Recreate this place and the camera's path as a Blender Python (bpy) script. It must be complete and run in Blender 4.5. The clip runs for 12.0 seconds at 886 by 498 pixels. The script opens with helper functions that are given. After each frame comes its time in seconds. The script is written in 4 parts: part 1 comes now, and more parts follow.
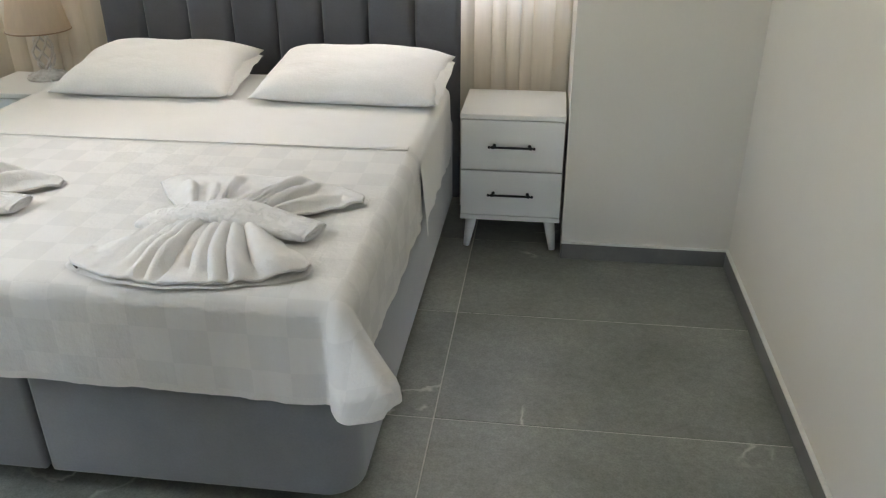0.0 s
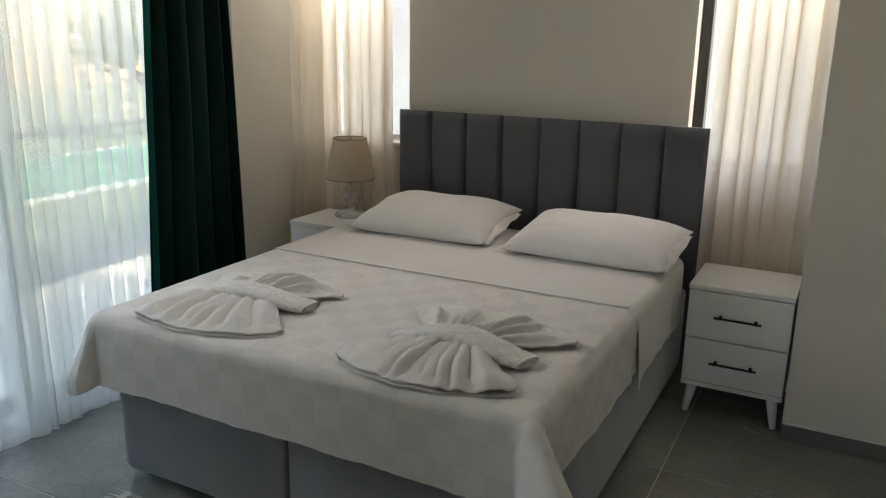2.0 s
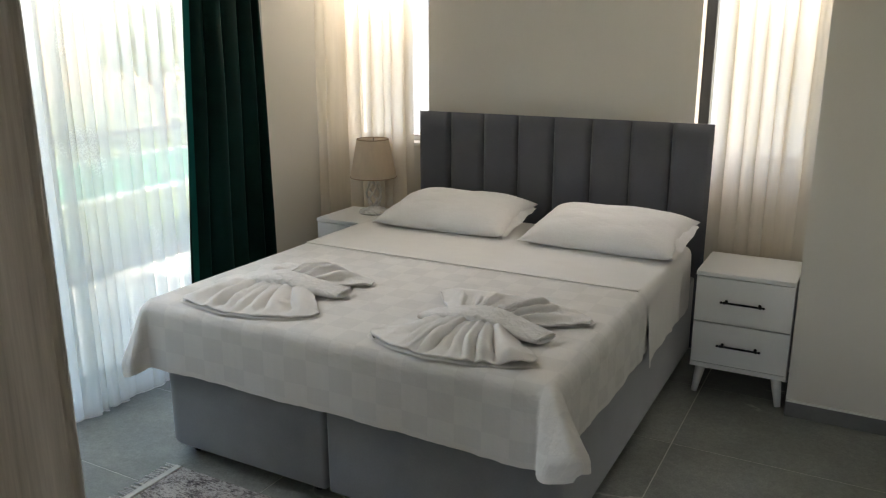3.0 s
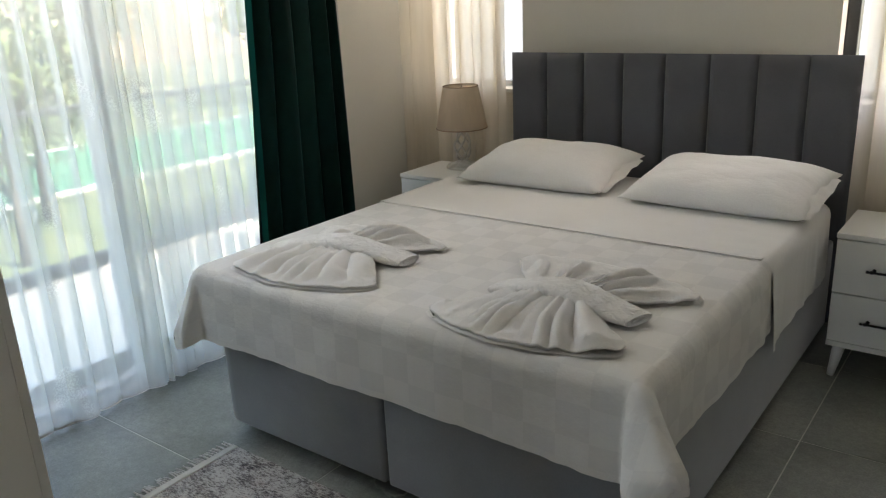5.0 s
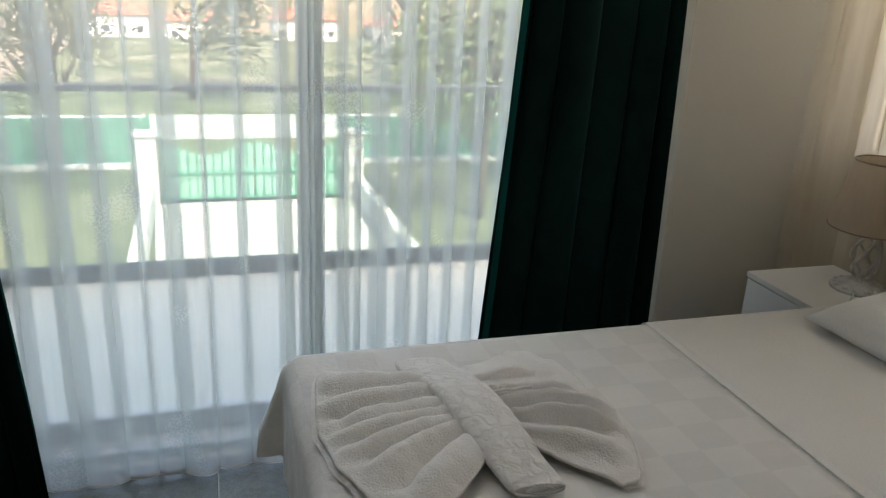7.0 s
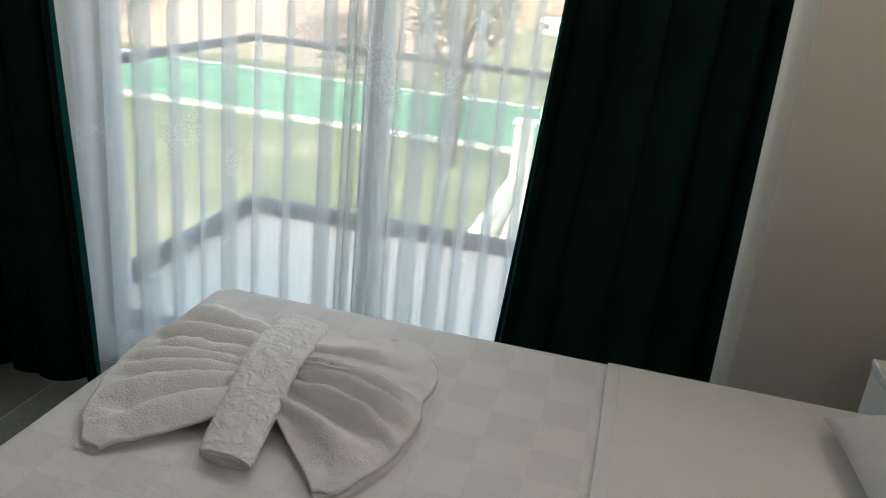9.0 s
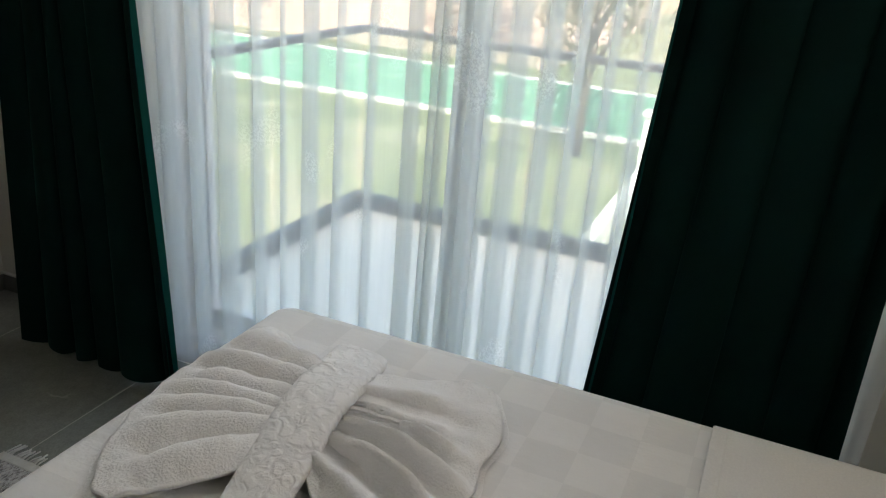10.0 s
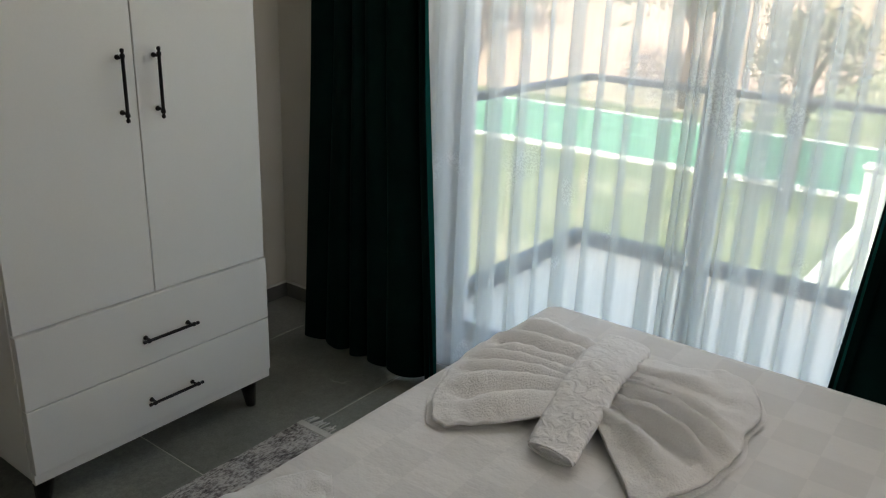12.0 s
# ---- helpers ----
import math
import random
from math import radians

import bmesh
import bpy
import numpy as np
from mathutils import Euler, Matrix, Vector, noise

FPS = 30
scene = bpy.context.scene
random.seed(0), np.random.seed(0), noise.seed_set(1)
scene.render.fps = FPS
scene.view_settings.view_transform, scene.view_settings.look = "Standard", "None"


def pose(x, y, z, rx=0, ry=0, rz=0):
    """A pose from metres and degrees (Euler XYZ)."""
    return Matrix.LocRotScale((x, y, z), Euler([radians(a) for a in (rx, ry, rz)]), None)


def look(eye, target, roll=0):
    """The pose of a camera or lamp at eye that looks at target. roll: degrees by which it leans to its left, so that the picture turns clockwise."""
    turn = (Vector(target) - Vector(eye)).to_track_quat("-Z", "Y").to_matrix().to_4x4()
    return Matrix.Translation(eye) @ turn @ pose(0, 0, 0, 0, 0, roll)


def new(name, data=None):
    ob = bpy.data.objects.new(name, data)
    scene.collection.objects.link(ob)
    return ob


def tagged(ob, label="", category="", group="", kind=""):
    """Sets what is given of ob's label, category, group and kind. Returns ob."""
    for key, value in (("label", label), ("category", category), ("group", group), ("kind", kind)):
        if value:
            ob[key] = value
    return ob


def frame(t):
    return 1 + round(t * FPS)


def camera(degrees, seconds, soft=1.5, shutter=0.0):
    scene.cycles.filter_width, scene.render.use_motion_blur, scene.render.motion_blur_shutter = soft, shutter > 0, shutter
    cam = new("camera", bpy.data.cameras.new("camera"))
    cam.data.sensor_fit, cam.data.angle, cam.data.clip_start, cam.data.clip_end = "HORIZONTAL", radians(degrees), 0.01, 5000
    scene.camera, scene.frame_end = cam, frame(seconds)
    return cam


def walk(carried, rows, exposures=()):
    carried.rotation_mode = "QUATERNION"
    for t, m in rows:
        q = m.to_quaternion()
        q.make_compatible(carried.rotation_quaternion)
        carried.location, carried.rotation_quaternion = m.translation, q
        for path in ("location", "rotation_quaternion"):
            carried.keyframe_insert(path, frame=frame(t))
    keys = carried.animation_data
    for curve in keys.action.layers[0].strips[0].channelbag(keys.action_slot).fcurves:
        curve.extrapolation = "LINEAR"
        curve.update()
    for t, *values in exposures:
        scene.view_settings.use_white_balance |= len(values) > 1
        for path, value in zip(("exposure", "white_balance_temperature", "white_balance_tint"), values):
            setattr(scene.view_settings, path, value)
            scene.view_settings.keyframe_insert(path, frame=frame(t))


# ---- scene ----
cam = camera(58.3, 12.0, soft=1.2)
PATH = [
    (0, (0.451, 0.473, 1.478), (0.213, 2.244, 0.581), -0.3),
    (0.5, (0.471, 0.603, 1.482), (0.39, 2.371, 0.549), 0.1),
    (1, (0.475, 0.578, 1.502), (0.309, 2.37, 0.631), 2.2),
    (1.5, (0.591, 0.334, 1.518), (-0.034, 2.098, 0.813), 2.0),
    (2, (0.663, 0.181, 1.554), (-0.228, 1.893, 1.029), 0.8),
    (2.5, (0.712, 0.024, 1.562), (-0.221, 1.725, 1.077), 0.2),
    (3, (0.738, -0.036, 1.56), (-0.184, 1.662, 1.044), -0.1),
    (3.2, (0.744, -0.037, 1.57), (-0.173, 1.661, 1.042), -0.1),
    (4.8, (0.706, 0.311, 1.477), (-0.347, 1.892, 0.851), -2.2),
    (5, (0.659, 0.381, 1.472), (-0.501, 1.888, 0.853), -2.7),
    (5.5, (0.443, 0.689, 1.474), (-0.989, 1.956, 0.887), -1.9),
    (6, (0.308, 1.039, 1.443), (-1.32, 2.033, 0.841), 0.8),
    (6.5, (0.247, 1.389, 1.451), (-1.496, 2.142, 0.821), 1.5),
    (7, (0.153, 1.711, 1.492), (-1.65, 2.275, 0.836), 2.7),
    (7.2, (0.13, 1.844, 1.484), (-1.698, 2.336, 0.839), 3.4),
    (8.8, (0.081, 2.721, 1.443), (-1.781, 2.411, 0.782), 5.2),
    (9, (0.056, 2.782, 1.442), (-1.772, 2.374, 0.739), 5.8),
    (9.5, (-0.018, 2.872, 1.436), (-1.754, 2.247, 0.663), 5.3),
    (10, (-0.203, 2.802, 1.444), (-1.919, 2.108, 0.687), 4.7),
    (10.5, (-0.235, 2.787, 1.452), (-1.972, 2.072, 0.766), 3.7),
    (11, (-0.122, 2.848, 1.468), (-1.863, 2.127, 0.799), 2.5),
    (11.5, (0.056, 2.907, 1.413), (-1.599, 2.039, 0.699), 1.4),
    (12, (0.175, 2.798, 1.446), (-1.341, 1.675, 0.783), 2.1),
]
walk(cam, [(t, look(eye, target, roll)) for t, eye, target, roll in PATH], exposures=[(0, 3.85, 6800, 13), (1, 3.82, 6800, 13), (1.5, 3.72, 6800, 14), (1.9, 2.71, 7150, 14), (2.1, 2.65, 7050, 14), (2.5, 2.90, 7100, 14), (3.2, 3.04, 7100, 14), (5, 2.92, 7050, 14), (5.5, 2.74, 7050, 14), (6, 2.49, 7050, 14), (7.2, 2.26, 7050, 14), (9, 2.44, 7050, 14), (10, 2.52, 7050, 14), (12, 2.46, 7050, 14)])

# ---- world, sun and exposure ----
SUN_AZ, SUN_EL = radians(75), radians(52)
scene.cycles.transparent_max_bounces = 24
world = bpy.data.worlds.new("world")
scene.world = world
world.use_nodes = True
wn = world.node_tree
sky = wn.nodes.new("ShaderNodeTexSky")
sky.sky_type = "NISHITA"
sky.sun_disc = False
sky.sun_elevation, sky.sun_rotation = SUN_EL, SUN_AZ
sky.dust_density, sky.ozone_density = 4.0, 0.6
wn.nodes["Background"].inputs["Strength"].default_value = 0.15
wn.links.new(sky.outputs[0], wn.nodes["Background"].inputs["Color"])
sun = new("sun", bpy.data.lights.new("sun", "SUN"))
sun.data.energy, sun.data.angle, sun.data.color = 2.4, radians(0.5), (1.0, 0.95, 0.88)
# daylight entering through the heads of the three openings
for nm, eye, aim, sx, sy, power in (("daylight_balcony_door", (-2.27, 1.95, 2.02), (-0.6, 1.95, 0.6), 1.75, 0.42, 3.0),
                                    ("daylight_window_left", (-1.81, 4.03, 1.98), (-1.3, 2.6, 0.6), 0.45, 0.36, 1.1),
                                    ("daylight_window_right", (0.24, 4.03, 1.98), (-0.1, 2.6, 0.6), 0.42, 0.36, 0.6)):
    lp = new(nm, bpy.data.lights.new(nm, "AREA"))
    lp.data.shape, lp.data.size, lp.data.size_y, lp.data.energy, lp.data.color = "RECTANGLE", sx, sy, power, (1.0, 0.98, 0.95)
    lp.matrix_world = look(eye, aim)
sun.matrix_world = look((math.sin(SUN_AZ) * 40, math.cos(SUN_AZ) * 40, 50), (0, 0, 0))


# ---- materials ----
def node_mat(name):
    m = bpy.data.materials.new(name)
    m.use_nodes = True
    return m, m.node_tree, m.node_tree.nodes["Principled BSDF"]


def tex_noise(nt, coord, scale, detail=4.0, rough=0.55, stretch=None):
    n = nt.nodes.new("ShaderNodeTexNoise")
    n.inputs["Scale"].default_value, n.inputs["Detail"].default_value, n.inputs["Roughness"].default_value = scale, detail, rough
    if stretch:
        mp = nt.nodes.new("ShaderNodeMapping")
        mp.inputs["Scale"].default_value = stretch
        nt.links.new(coord, mp.inputs["Vector"])
        coord = mp.outputs[0]
    nt.links.new(coord, n.inputs["Vector"])
    return n.outputs["Fac"]


def ramp(nt, fac, stops):
    r = nt.nodes.new("ShaderNodeValToRGB")
    while len(r.color_ramp.elements) < len(stops):
        r.color_ramp.elements.new(0.5)
    for e, (at, col) in zip(r.color_ramp.elements, stops):
        e.position, e.color = at, (*col, 1)
    nt.links.new(fac, r.inputs[0])
    return r.outputs[0]


def mixed(nt, a, b, fac, kind="MIX"):
    n = nt.nodes.new("ShaderNodeMix")
    n.data_type, n.blend_type = "RGBA", kind
    for sock, v in ((n.inputs[0], fac), (n.inputs[6], a), (n.inputs[7], b)):
        if isinstance(v, (int, float)):
            sock.default_value = v
        elif isinstance(v, tuple):
            sock.default_value = (*v, 1)
        else:
            nt.links.new(v, sock)
    return n.outputs[2]


def bumped(nt, bsdf, heights):
    last = None
    for fac, strength, dist in heights:
        b = nt.nodes.new("ShaderNodeBump")
        b.inputs["Strength"].default_value, b.inputs["Distance"].default_value = strength, dist
        nt.links.new(fac, b.inputs["Height"])
        if last:
            nt.links.new(last, b.inputs["Normal"])
        last = b.outputs[0]
    nt.links.new(last, bsdf.inputs["Normal"])


def surface(name, c1, c2, big=3.0, fine=60.0, rough=0.6, bump=0.15, dist=0.002, metal=0.0, sheen=0.0, stretch=None, rvar=0.08, grain=0.6):
    """Colour drifting between two tones at two scales, with fine relief and uneven gloss."""
    m, nt, b = node_mat(name)
    co = nt.nodes.new("ShaderNodeTexCoord").outputs["Object"]
    large, small = tex_noise(nt, co, big, stretch=stretch), tex_noise(nt, co, fine, stretch=stretch)
    c = ramp(nt, large, [(0.3, c1), (0.7, c2)])
    c = mixed(nt, c, ramp(nt, small, [(0.3, (0.86,) * 3), (0.7, (1,) * 3)]), grain, "MULTIPLY")
    nt.links.new(c, b.inputs["Base Color"])
    rr = nt.nodes.new("ShaderNodeMapRange")
    rr.inputs[3].default_value, rr.inputs[4].default_value = rough - rvar, rough + rvar
    nt.links.new(large, rr.inputs[0])
    nt.links.new(rr.outputs[0], b.inputs["Roughness"])
    b.inputs["Metallic"].default_value = metal
    b.inputs["Sheen Weight"].default_value = sheen
    bumped(nt, b, [(small, bump, dist)])
    return m


def wood_grain(name, dark, light, axis=(14, 14, 0.7), rough=0.55):
    m, nt, b = node_mat(name)
    co = nt.nodes.new("ShaderNodeTexCoord").outputs["Object"]
    streak = tex_noise(nt, co, 6.0, 6.0, 0.65, axis)
    fine = tex_noise(nt, co, 30.0, 3.0, 0.6, axis)
    c = ramp(nt, streak, [(0.3, dark), (0.5, tuple((d + l) / 2 for d, l in zip(dark, light))), (0.68, light)])
    c = mixed(nt, c, ramp(nt, fine, [(0.35, (0.8,) * 3), (0.65, (1,) * 3)]), 0.7, "MULTIPLY")
    nt.links.new(c, b.inputs["Base Color"])
    b.inputs["Roughness"].default_value = rough
    bumped(nt, b, [(fine, 0.2, 0.001), (streak, 0.15, 0.001)])
    return m


def sheer_cloth(name, colour, see, glow, lace=0.0):
    """Open weave: part of the light passes straight, part is scattered through; lace is a denser speckled motif in patches."""
    m = bpy.data.materials.new(name)
    m.use_nodes = True
    nt = m.node_tree
    nt.nodes.remove(nt.nodes["Principled BSDF"])
    out = nt.nodes["Material Output"]
    co = nt.nodes.new("ShaderNodeTexCoord").outputs["Object"]
    slub = tex_noise(nt, co, 40.0, 3.0, 0.6, (1, 1, 0.08))
    tint = mixed(nt, colour, ramp(nt, slub, [(0.35, (0.94,) * 3), (0.65, (1,) * 3)]), 1.0, "MULTIPLY")
    tr, di, cl = (nt.nodes.new(k) for k in ("ShaderNodeBsdfTranslucent", "ShaderNodeBsdfDiffuse", "ShaderNodeBsdfTransparent"))
    nt.links.new(tint, tr.inputs[0]), nt.links.new(tint, di.inputs[0])
    a, bmix = nt.nodes.new("ShaderNodeMixShader"), nt.nodes.new("ShaderNodeMixShader")
    a.inputs[0].default_value = glow
    nt.links.new(di.outputs[0], a.inputs[1]), nt.links.new(tr.outputs[0], a.inputs[2])
    bmix.inputs[0].default_value = see
    if lace:
        patch = ramp(nt, tex_noise(nt, co, 3.2, 2.0, 0.5, (1.6, 1.6, 1.0)), [(0.62, (0, 0, 0)), (0.66, (1, 1, 1))])
        speck = ramp(nt, tex_noise(nt, co, 150.0, 2.0, 0.6), [(0.46, (0, 0, 0)), (0.54, (1, 1, 1))])
        motif = mixed(nt, patch, speck, 1.0, "MULTIPLY")
        rr = nt.nodes.new("ShaderNodeMapRange")
        rr.inputs[3].default_value, rr.inputs[4].default_value = see, see - lace
        nt.links.new(motif, rr.inputs[0])
        nt.links.new(rr.outputs[0], bmix.inputs[0])
    nt.links.new(a.outputs[0], bmix.inputs[1]), nt.links.new(cl.outputs[0], bmix.inputs[2])
    cl.inputs[0].default_value = (0.99, 1.0, 0.985, 1)
    nt.links.new(bmix.outputs[0], out.inputs[0])
    return m


def clear_glass(name, tint, gloss=0.06):
    m = bpy.data.materials.new(name)
    m.use_nodes = True
    nt = m.node_tree
    nt.nodes.remove(nt.nodes["Principled BSDF"])
    cl, gl, mx, fr = (nt.nodes.new(k) for k in ("ShaderNodeBsdfTransparent", "ShaderNodeBsdfGlossy", "ShaderNodeMixShader", "ShaderNodeFresnel"))
    cl.inputs[0].default_value = (*tint, 1)
    gl.inputs["Roughness"].default_value = 0.02
    fr.inputs[0].default_value = 1.45
    nt.links.new(fr.outputs[0], mx.inputs[0])
    nt.links.new(cl.outputs[0], mx.inputs[1]), nt.links.new(gl.outputs[0], mx.inputs[2])
    nt.links.new(mx.outputs[0], nt.nodes["Material Output"].inputs[0])
    return m


WALL = surface("wall_paint", (0.66, 0.625, 0.56), (0.70, 0.665, 0.60), 1.2, 90, 0.75, 0.03, 0.0006, grain=0.12)
CEIL = surface("ceiling_paint", (0.80, 0.79, 0.76), (0.83, 0.82, 0.79), 1.0, 120, 0.8, 0.05, 0.001)
GREY_TILE_WALL = surface("skirting_tile", (0.13, 0.13, 0.125), (0.18, 0.18, 0.17), 5, 60, 0.45)
GROUT = surface("grout", (0.56, 0.55, 0.50), (0.64, 0.63, 0.58), 9, 80, 0.9)
WHITE_BOARD = surface("white_lacquered_board", (0.78, 0.78, 0.76), (0.81, 0.81, 0.79), 1.5, 200, 0.4, 0.03, 0.0005, grain=0.15)
WHITE_STRIP = surface("white_edge_strip", (0.74, 0.73, 0.68), (0.79, 0.78, 0.73), 3, 90, 0.6)
BLACK_METAL = surface("black_metal", (0.012, 0.012, 0.013), (0.02, 0.02, 0.021), 8, 120, 0.4, 0.05, 0.0005, 0.6)
DARK_ALU = surface("anthracite_frame", (0.045, 0.047, 0.05), (0.06, 0.062, 0.066), 4, 100, 0.45, 0.05, 0.0005, 0.3)
WHITE_PVC = surface("white_frame", (0.62, 0.63, 0.64), (0.68, 0.69, 0.70), 4, 100, 0.4, 0.03, 0.0005)
VELVET_GREY = surface("grey_velvet", (0.20, 0.212, 0.232), (0.255, 0.268, 0.29), 5, 160, 0.85, 0.25, 0.001, 0, 0.5)
DARK_VELVET = surface("headboard_velvet", (0.080, 0.082, 0.096), (0.105, 0.107, 0.124), 5, 160, 0.85, 0.25, 0.001, 0, 0.5)
GREEN_VELVET = surface("dark_green_velvet", (0.001, 0.013, 0.011), (0.002, 0.021, 0.018), 6, 150, 0.75, 0.2, 0.001)
velvet = GREEN_VELVET.node_tree.nodes["Principled BSDF"].inputs
velvet["Specular IOR Level"].default_value = 0.08
velvet["Sheen Weight"].default_value, velvet["Sheen Roughness"].default_value = 0.28, 0.3
velvet["Sheen Tint"].default_value = (0.03, 0.30, 0.25, 1)
LINEN = surface("white_sheet", (0.76, 0.75, 0.73), (0.80, 0.79, 0.77), 4, 220, 0.85, 0.25, 0.0008, 0, 0.2)
PILLOW = surface("pillow_cotton", (0.80, 0.79, 0.78), (0.84, 0.83, 0.82), 4, 200, 0.85, 0.2, 0.0008, 0, 0.2)
bumped(PILLOW.node_tree, PILLOW.node_tree.nodes["Principled BSDF"], [(tex_noise(PILLOW.node_tree, PILLOW.node_tree.nodes.new("ShaderNodeTexCoord").outputs["Object"], 9.0, 4.0, 0.6, (1, 2.2, 1)), 0.4, 0.012)])
TERRY = surface("terry_towel", (0.82, 0.81, 0.80), (0.87, 0.86, 0.85), 14, 230, 0.95, 0.9, 0.0032, 0, 0.4, grain=0.4)
SHEER = sheer_cloth("white_sheer", (0.85, 0.865, 0.85), 0.50, 0.56, 0.10)
SHEER_CREAM = sheer_cloth("cream_sheer", (0.90, 0.84, 0.74), 0.22, 0.7)
GLASS = clear_glass("window_glass", (0.96, 0.98, 0.97))
RAIL_GLASS = clear_glass("balustrade_glass", (0.74, 0.88, 0.84))
DOOR_WOOD = wood_grain("grey_grain_door", (0.37, 0.34, 0.30), (0.60, 0.56, 0.515))
BALCONY_TILE = surface("balcony_tile", (0.66, 0.64, 0.54), (0.74, 0.72, 0.61), 2, 60, 0.5)


# ---- building helpers ----
def pane_sheet(*corners):
    """A thin pane of glass."""
    b = bmesh.new()
    b.faces.new([b.verts.new(q) for q in corners])
    return b


def part(name, bm, material, parent=None, label="", smooth=False):
    me = bpy.data.meshes.new(name)
    bmesh.ops.recalc_face_normals(bm, faces=bm.faces)
    bm.to_mesh(me)
    bm.free()
    if smooth:
        for poly in me.polygons:
            poly.use_smooth = True
    me.materials.append(material)
    ob = new(name, me)
    if parent:
        ob.parent = parent
    if label:
        ob["label"] = label
    return ob


def thing(name, place, label, category, group="", kind=""):
    ob = new(name)
    ob.location = place
    ob.empty_display_size = 0.05
    return tagged(ob, label, category, group, kind)


def box(x0, x1, y0, y1, z0, z1, bevel=0.0, seg=2, bm=None):
    b = bmesh.new()
    bmesh.ops.create_cube(b, size=1, matrix=Matrix.LocRotScale(((x0 + x1) / 2, (y0 + y1) / 2, (z0 + z1) / 2), None, (abs(x1 - x0), abs(y1 - y0), abs(z1 - z0))))
    if bevel:
        bmesh.ops.bevel(b, geom=b.edges[:], offset=bevel, segments=seg, profile=0.5, affect="EDGES")
    if bm is None:
        return b
    return merged(bm, b)


def merged(bm, other, m=None):
    if m is not None:
        bmesh.ops.transform(other, matrix=m, verts=other.verts)
    me = bpy.data.meshes.new("tmp")
    other.to_mesh(me)
    other.free()
    bm.from_mesh(me)
    bpy.data.meshes.remove(me)
    return bm


def lathe(profile, seg=24):
    """A turned solid from (radius, height) pairs, closed at both ends."""
    bm = bmesh.new()
    rings = []
    for r, z in profile:
        rings.append([bm.verts.new((r * math.cos(2 * math.pi * k / seg), r * math.sin(2 * math.pi * k / seg), z)) for k in range(seg)])
    for a, b in zip(rings, rings[1:]):
        for k in range(seg):
            bm.faces.new((a[k], a[(k + 1) % seg], b[(k + 1) % seg], b[k]))
    bm.faces.new(rings[0][::-1]), bm.faces.new(rings[-1])
    return bm


def tube(points, radius, seg=8):
    """A round bar along a line of points; radius a number or one for each point."""
    bm = bmesh.new()
    pts = [Vector(q) for q in points]
    rings = []
    side = None
    for i, q in enumerate(pts):
        d = (pts[min(i + 1, len(pts) - 1)] - pts[max(i - 1, 0)]).normalized()
        if side is None:
            side = d.orthogonal().normalized()
        side = (side - d * side.dot(d)).normalized()
        up = d.cross(side)
        r = radius[i] if isinstance(radius, (list, tuple)) else radius
        rings.append([bm.verts.new(q + (side * math.cos(2 * math.pi * k / seg) + up * math.sin(2 * math.pi * k / seg)) * r) for k in range(seg)])
    for a, b in zip(rings, rings[1:]):
        for k in range(seg):
            bm.faces.new((a[k], a[(k + 1) % seg], b[(k + 1) % seg], b[k]))
    bm.faces.new(rings[0][::-1]), bm.faces.new(rings[-1])
    return bm


def sheet(nu, nv, f, close_u=False):
    """A grid surface from f(u, v), u and v in 0..1."""
    bm = bmesh.new()
    g = [[bm.verts.new(f(i / nu, j / nv)) for j in range(nv + 1)] for i in range(nu + (0 if close_u else 1))]
    for i in range(nu):
        a, b = g[i], g[(i + 1) % len(g)]
        for j in range(nv):
            bm.faces.new((a[j], b[j], b[j + 1], a[j + 1]))
    return bm


def structure(name, bm, material, label, category, smooth=False):
    return tagged(part(name, bm, material, None, "", smooth), label, category, "", "structure")


# ---- room ----
XW, XR, YF, YH, YC, XC, H = -2.13, 1.19, 0.20, 3.95, 3.375, 0.54, 2.70   # window wall, right wall, foot wall, head wall, pier front, pier side, height
T = 0.22
WIN_Z0, WIN_Z1 = 0.95, 2.25
DY0, DY1, DZ1 = 0.98, 3.125, 2.30       # balcony door opening
DX0, DX1, DH = 0.354, 1.16, 2.08        # room door opening

bm = box(XW - T, XW, YF - T, DY0, 0, H)
box(XW - T, XW, DY1, YH + T, 0, H, bm=bm)
box(XW - T, XW, DY0, DY1, DZ1, H, bm=bm)
structure("wall_window", bm, WALL, "cream painted wall around the balcony door", "wall")
bm = box(XW, -2.10, YH, YH + T, 0, H)
box(-2.10, -1.515, YH, YH + T, 0, WIN_Z0, bm=bm)
box(-2.10, -1.515, YH, YH + T, WIN_Z1, H, bm=bm)
box(-1.515, -0.04, YH, YH + T, 0, H, bm=bm)
box(-0.04, 0.52, YH, YH + T, 0, WIN_Z0, bm=bm)
box(-0.04, 0.52, YH, YH + T, WIN_Z1, H, bm=bm)
box(0.52, XC, YH, YH + T, 0, H, bm=bm)
structure("wall_head", bm, WALL, "cream painted wall behind the bed with two narrow windows", "wall")
structure("wall_pier", box(XC, XR, YC, YH + T, 0, H), WALL, "cream painted wall pier beside the nightstand", "wall")
structure("wall_right", box(XR, XR + T, YF - T, YH + T, 0, H), WALL, "plain cream painted side wall", "wall")
bm = box(XW, DX0, YF - T, YF, 0, H)
box(DX0, DX1, YF - T, YF, DH, H, bm=bm)
box(DX1, XR, YF - T, YF, 0, H, bm=bm)
structure("wall_foot", bm, WALL, "cream painted wall with the room door", "wall")
structure("ceiling", box(XW - T, XR + T, YF - T, YH + T, H, H + 0.15), CEIL, "plain white painted ceiling", "ceiling")
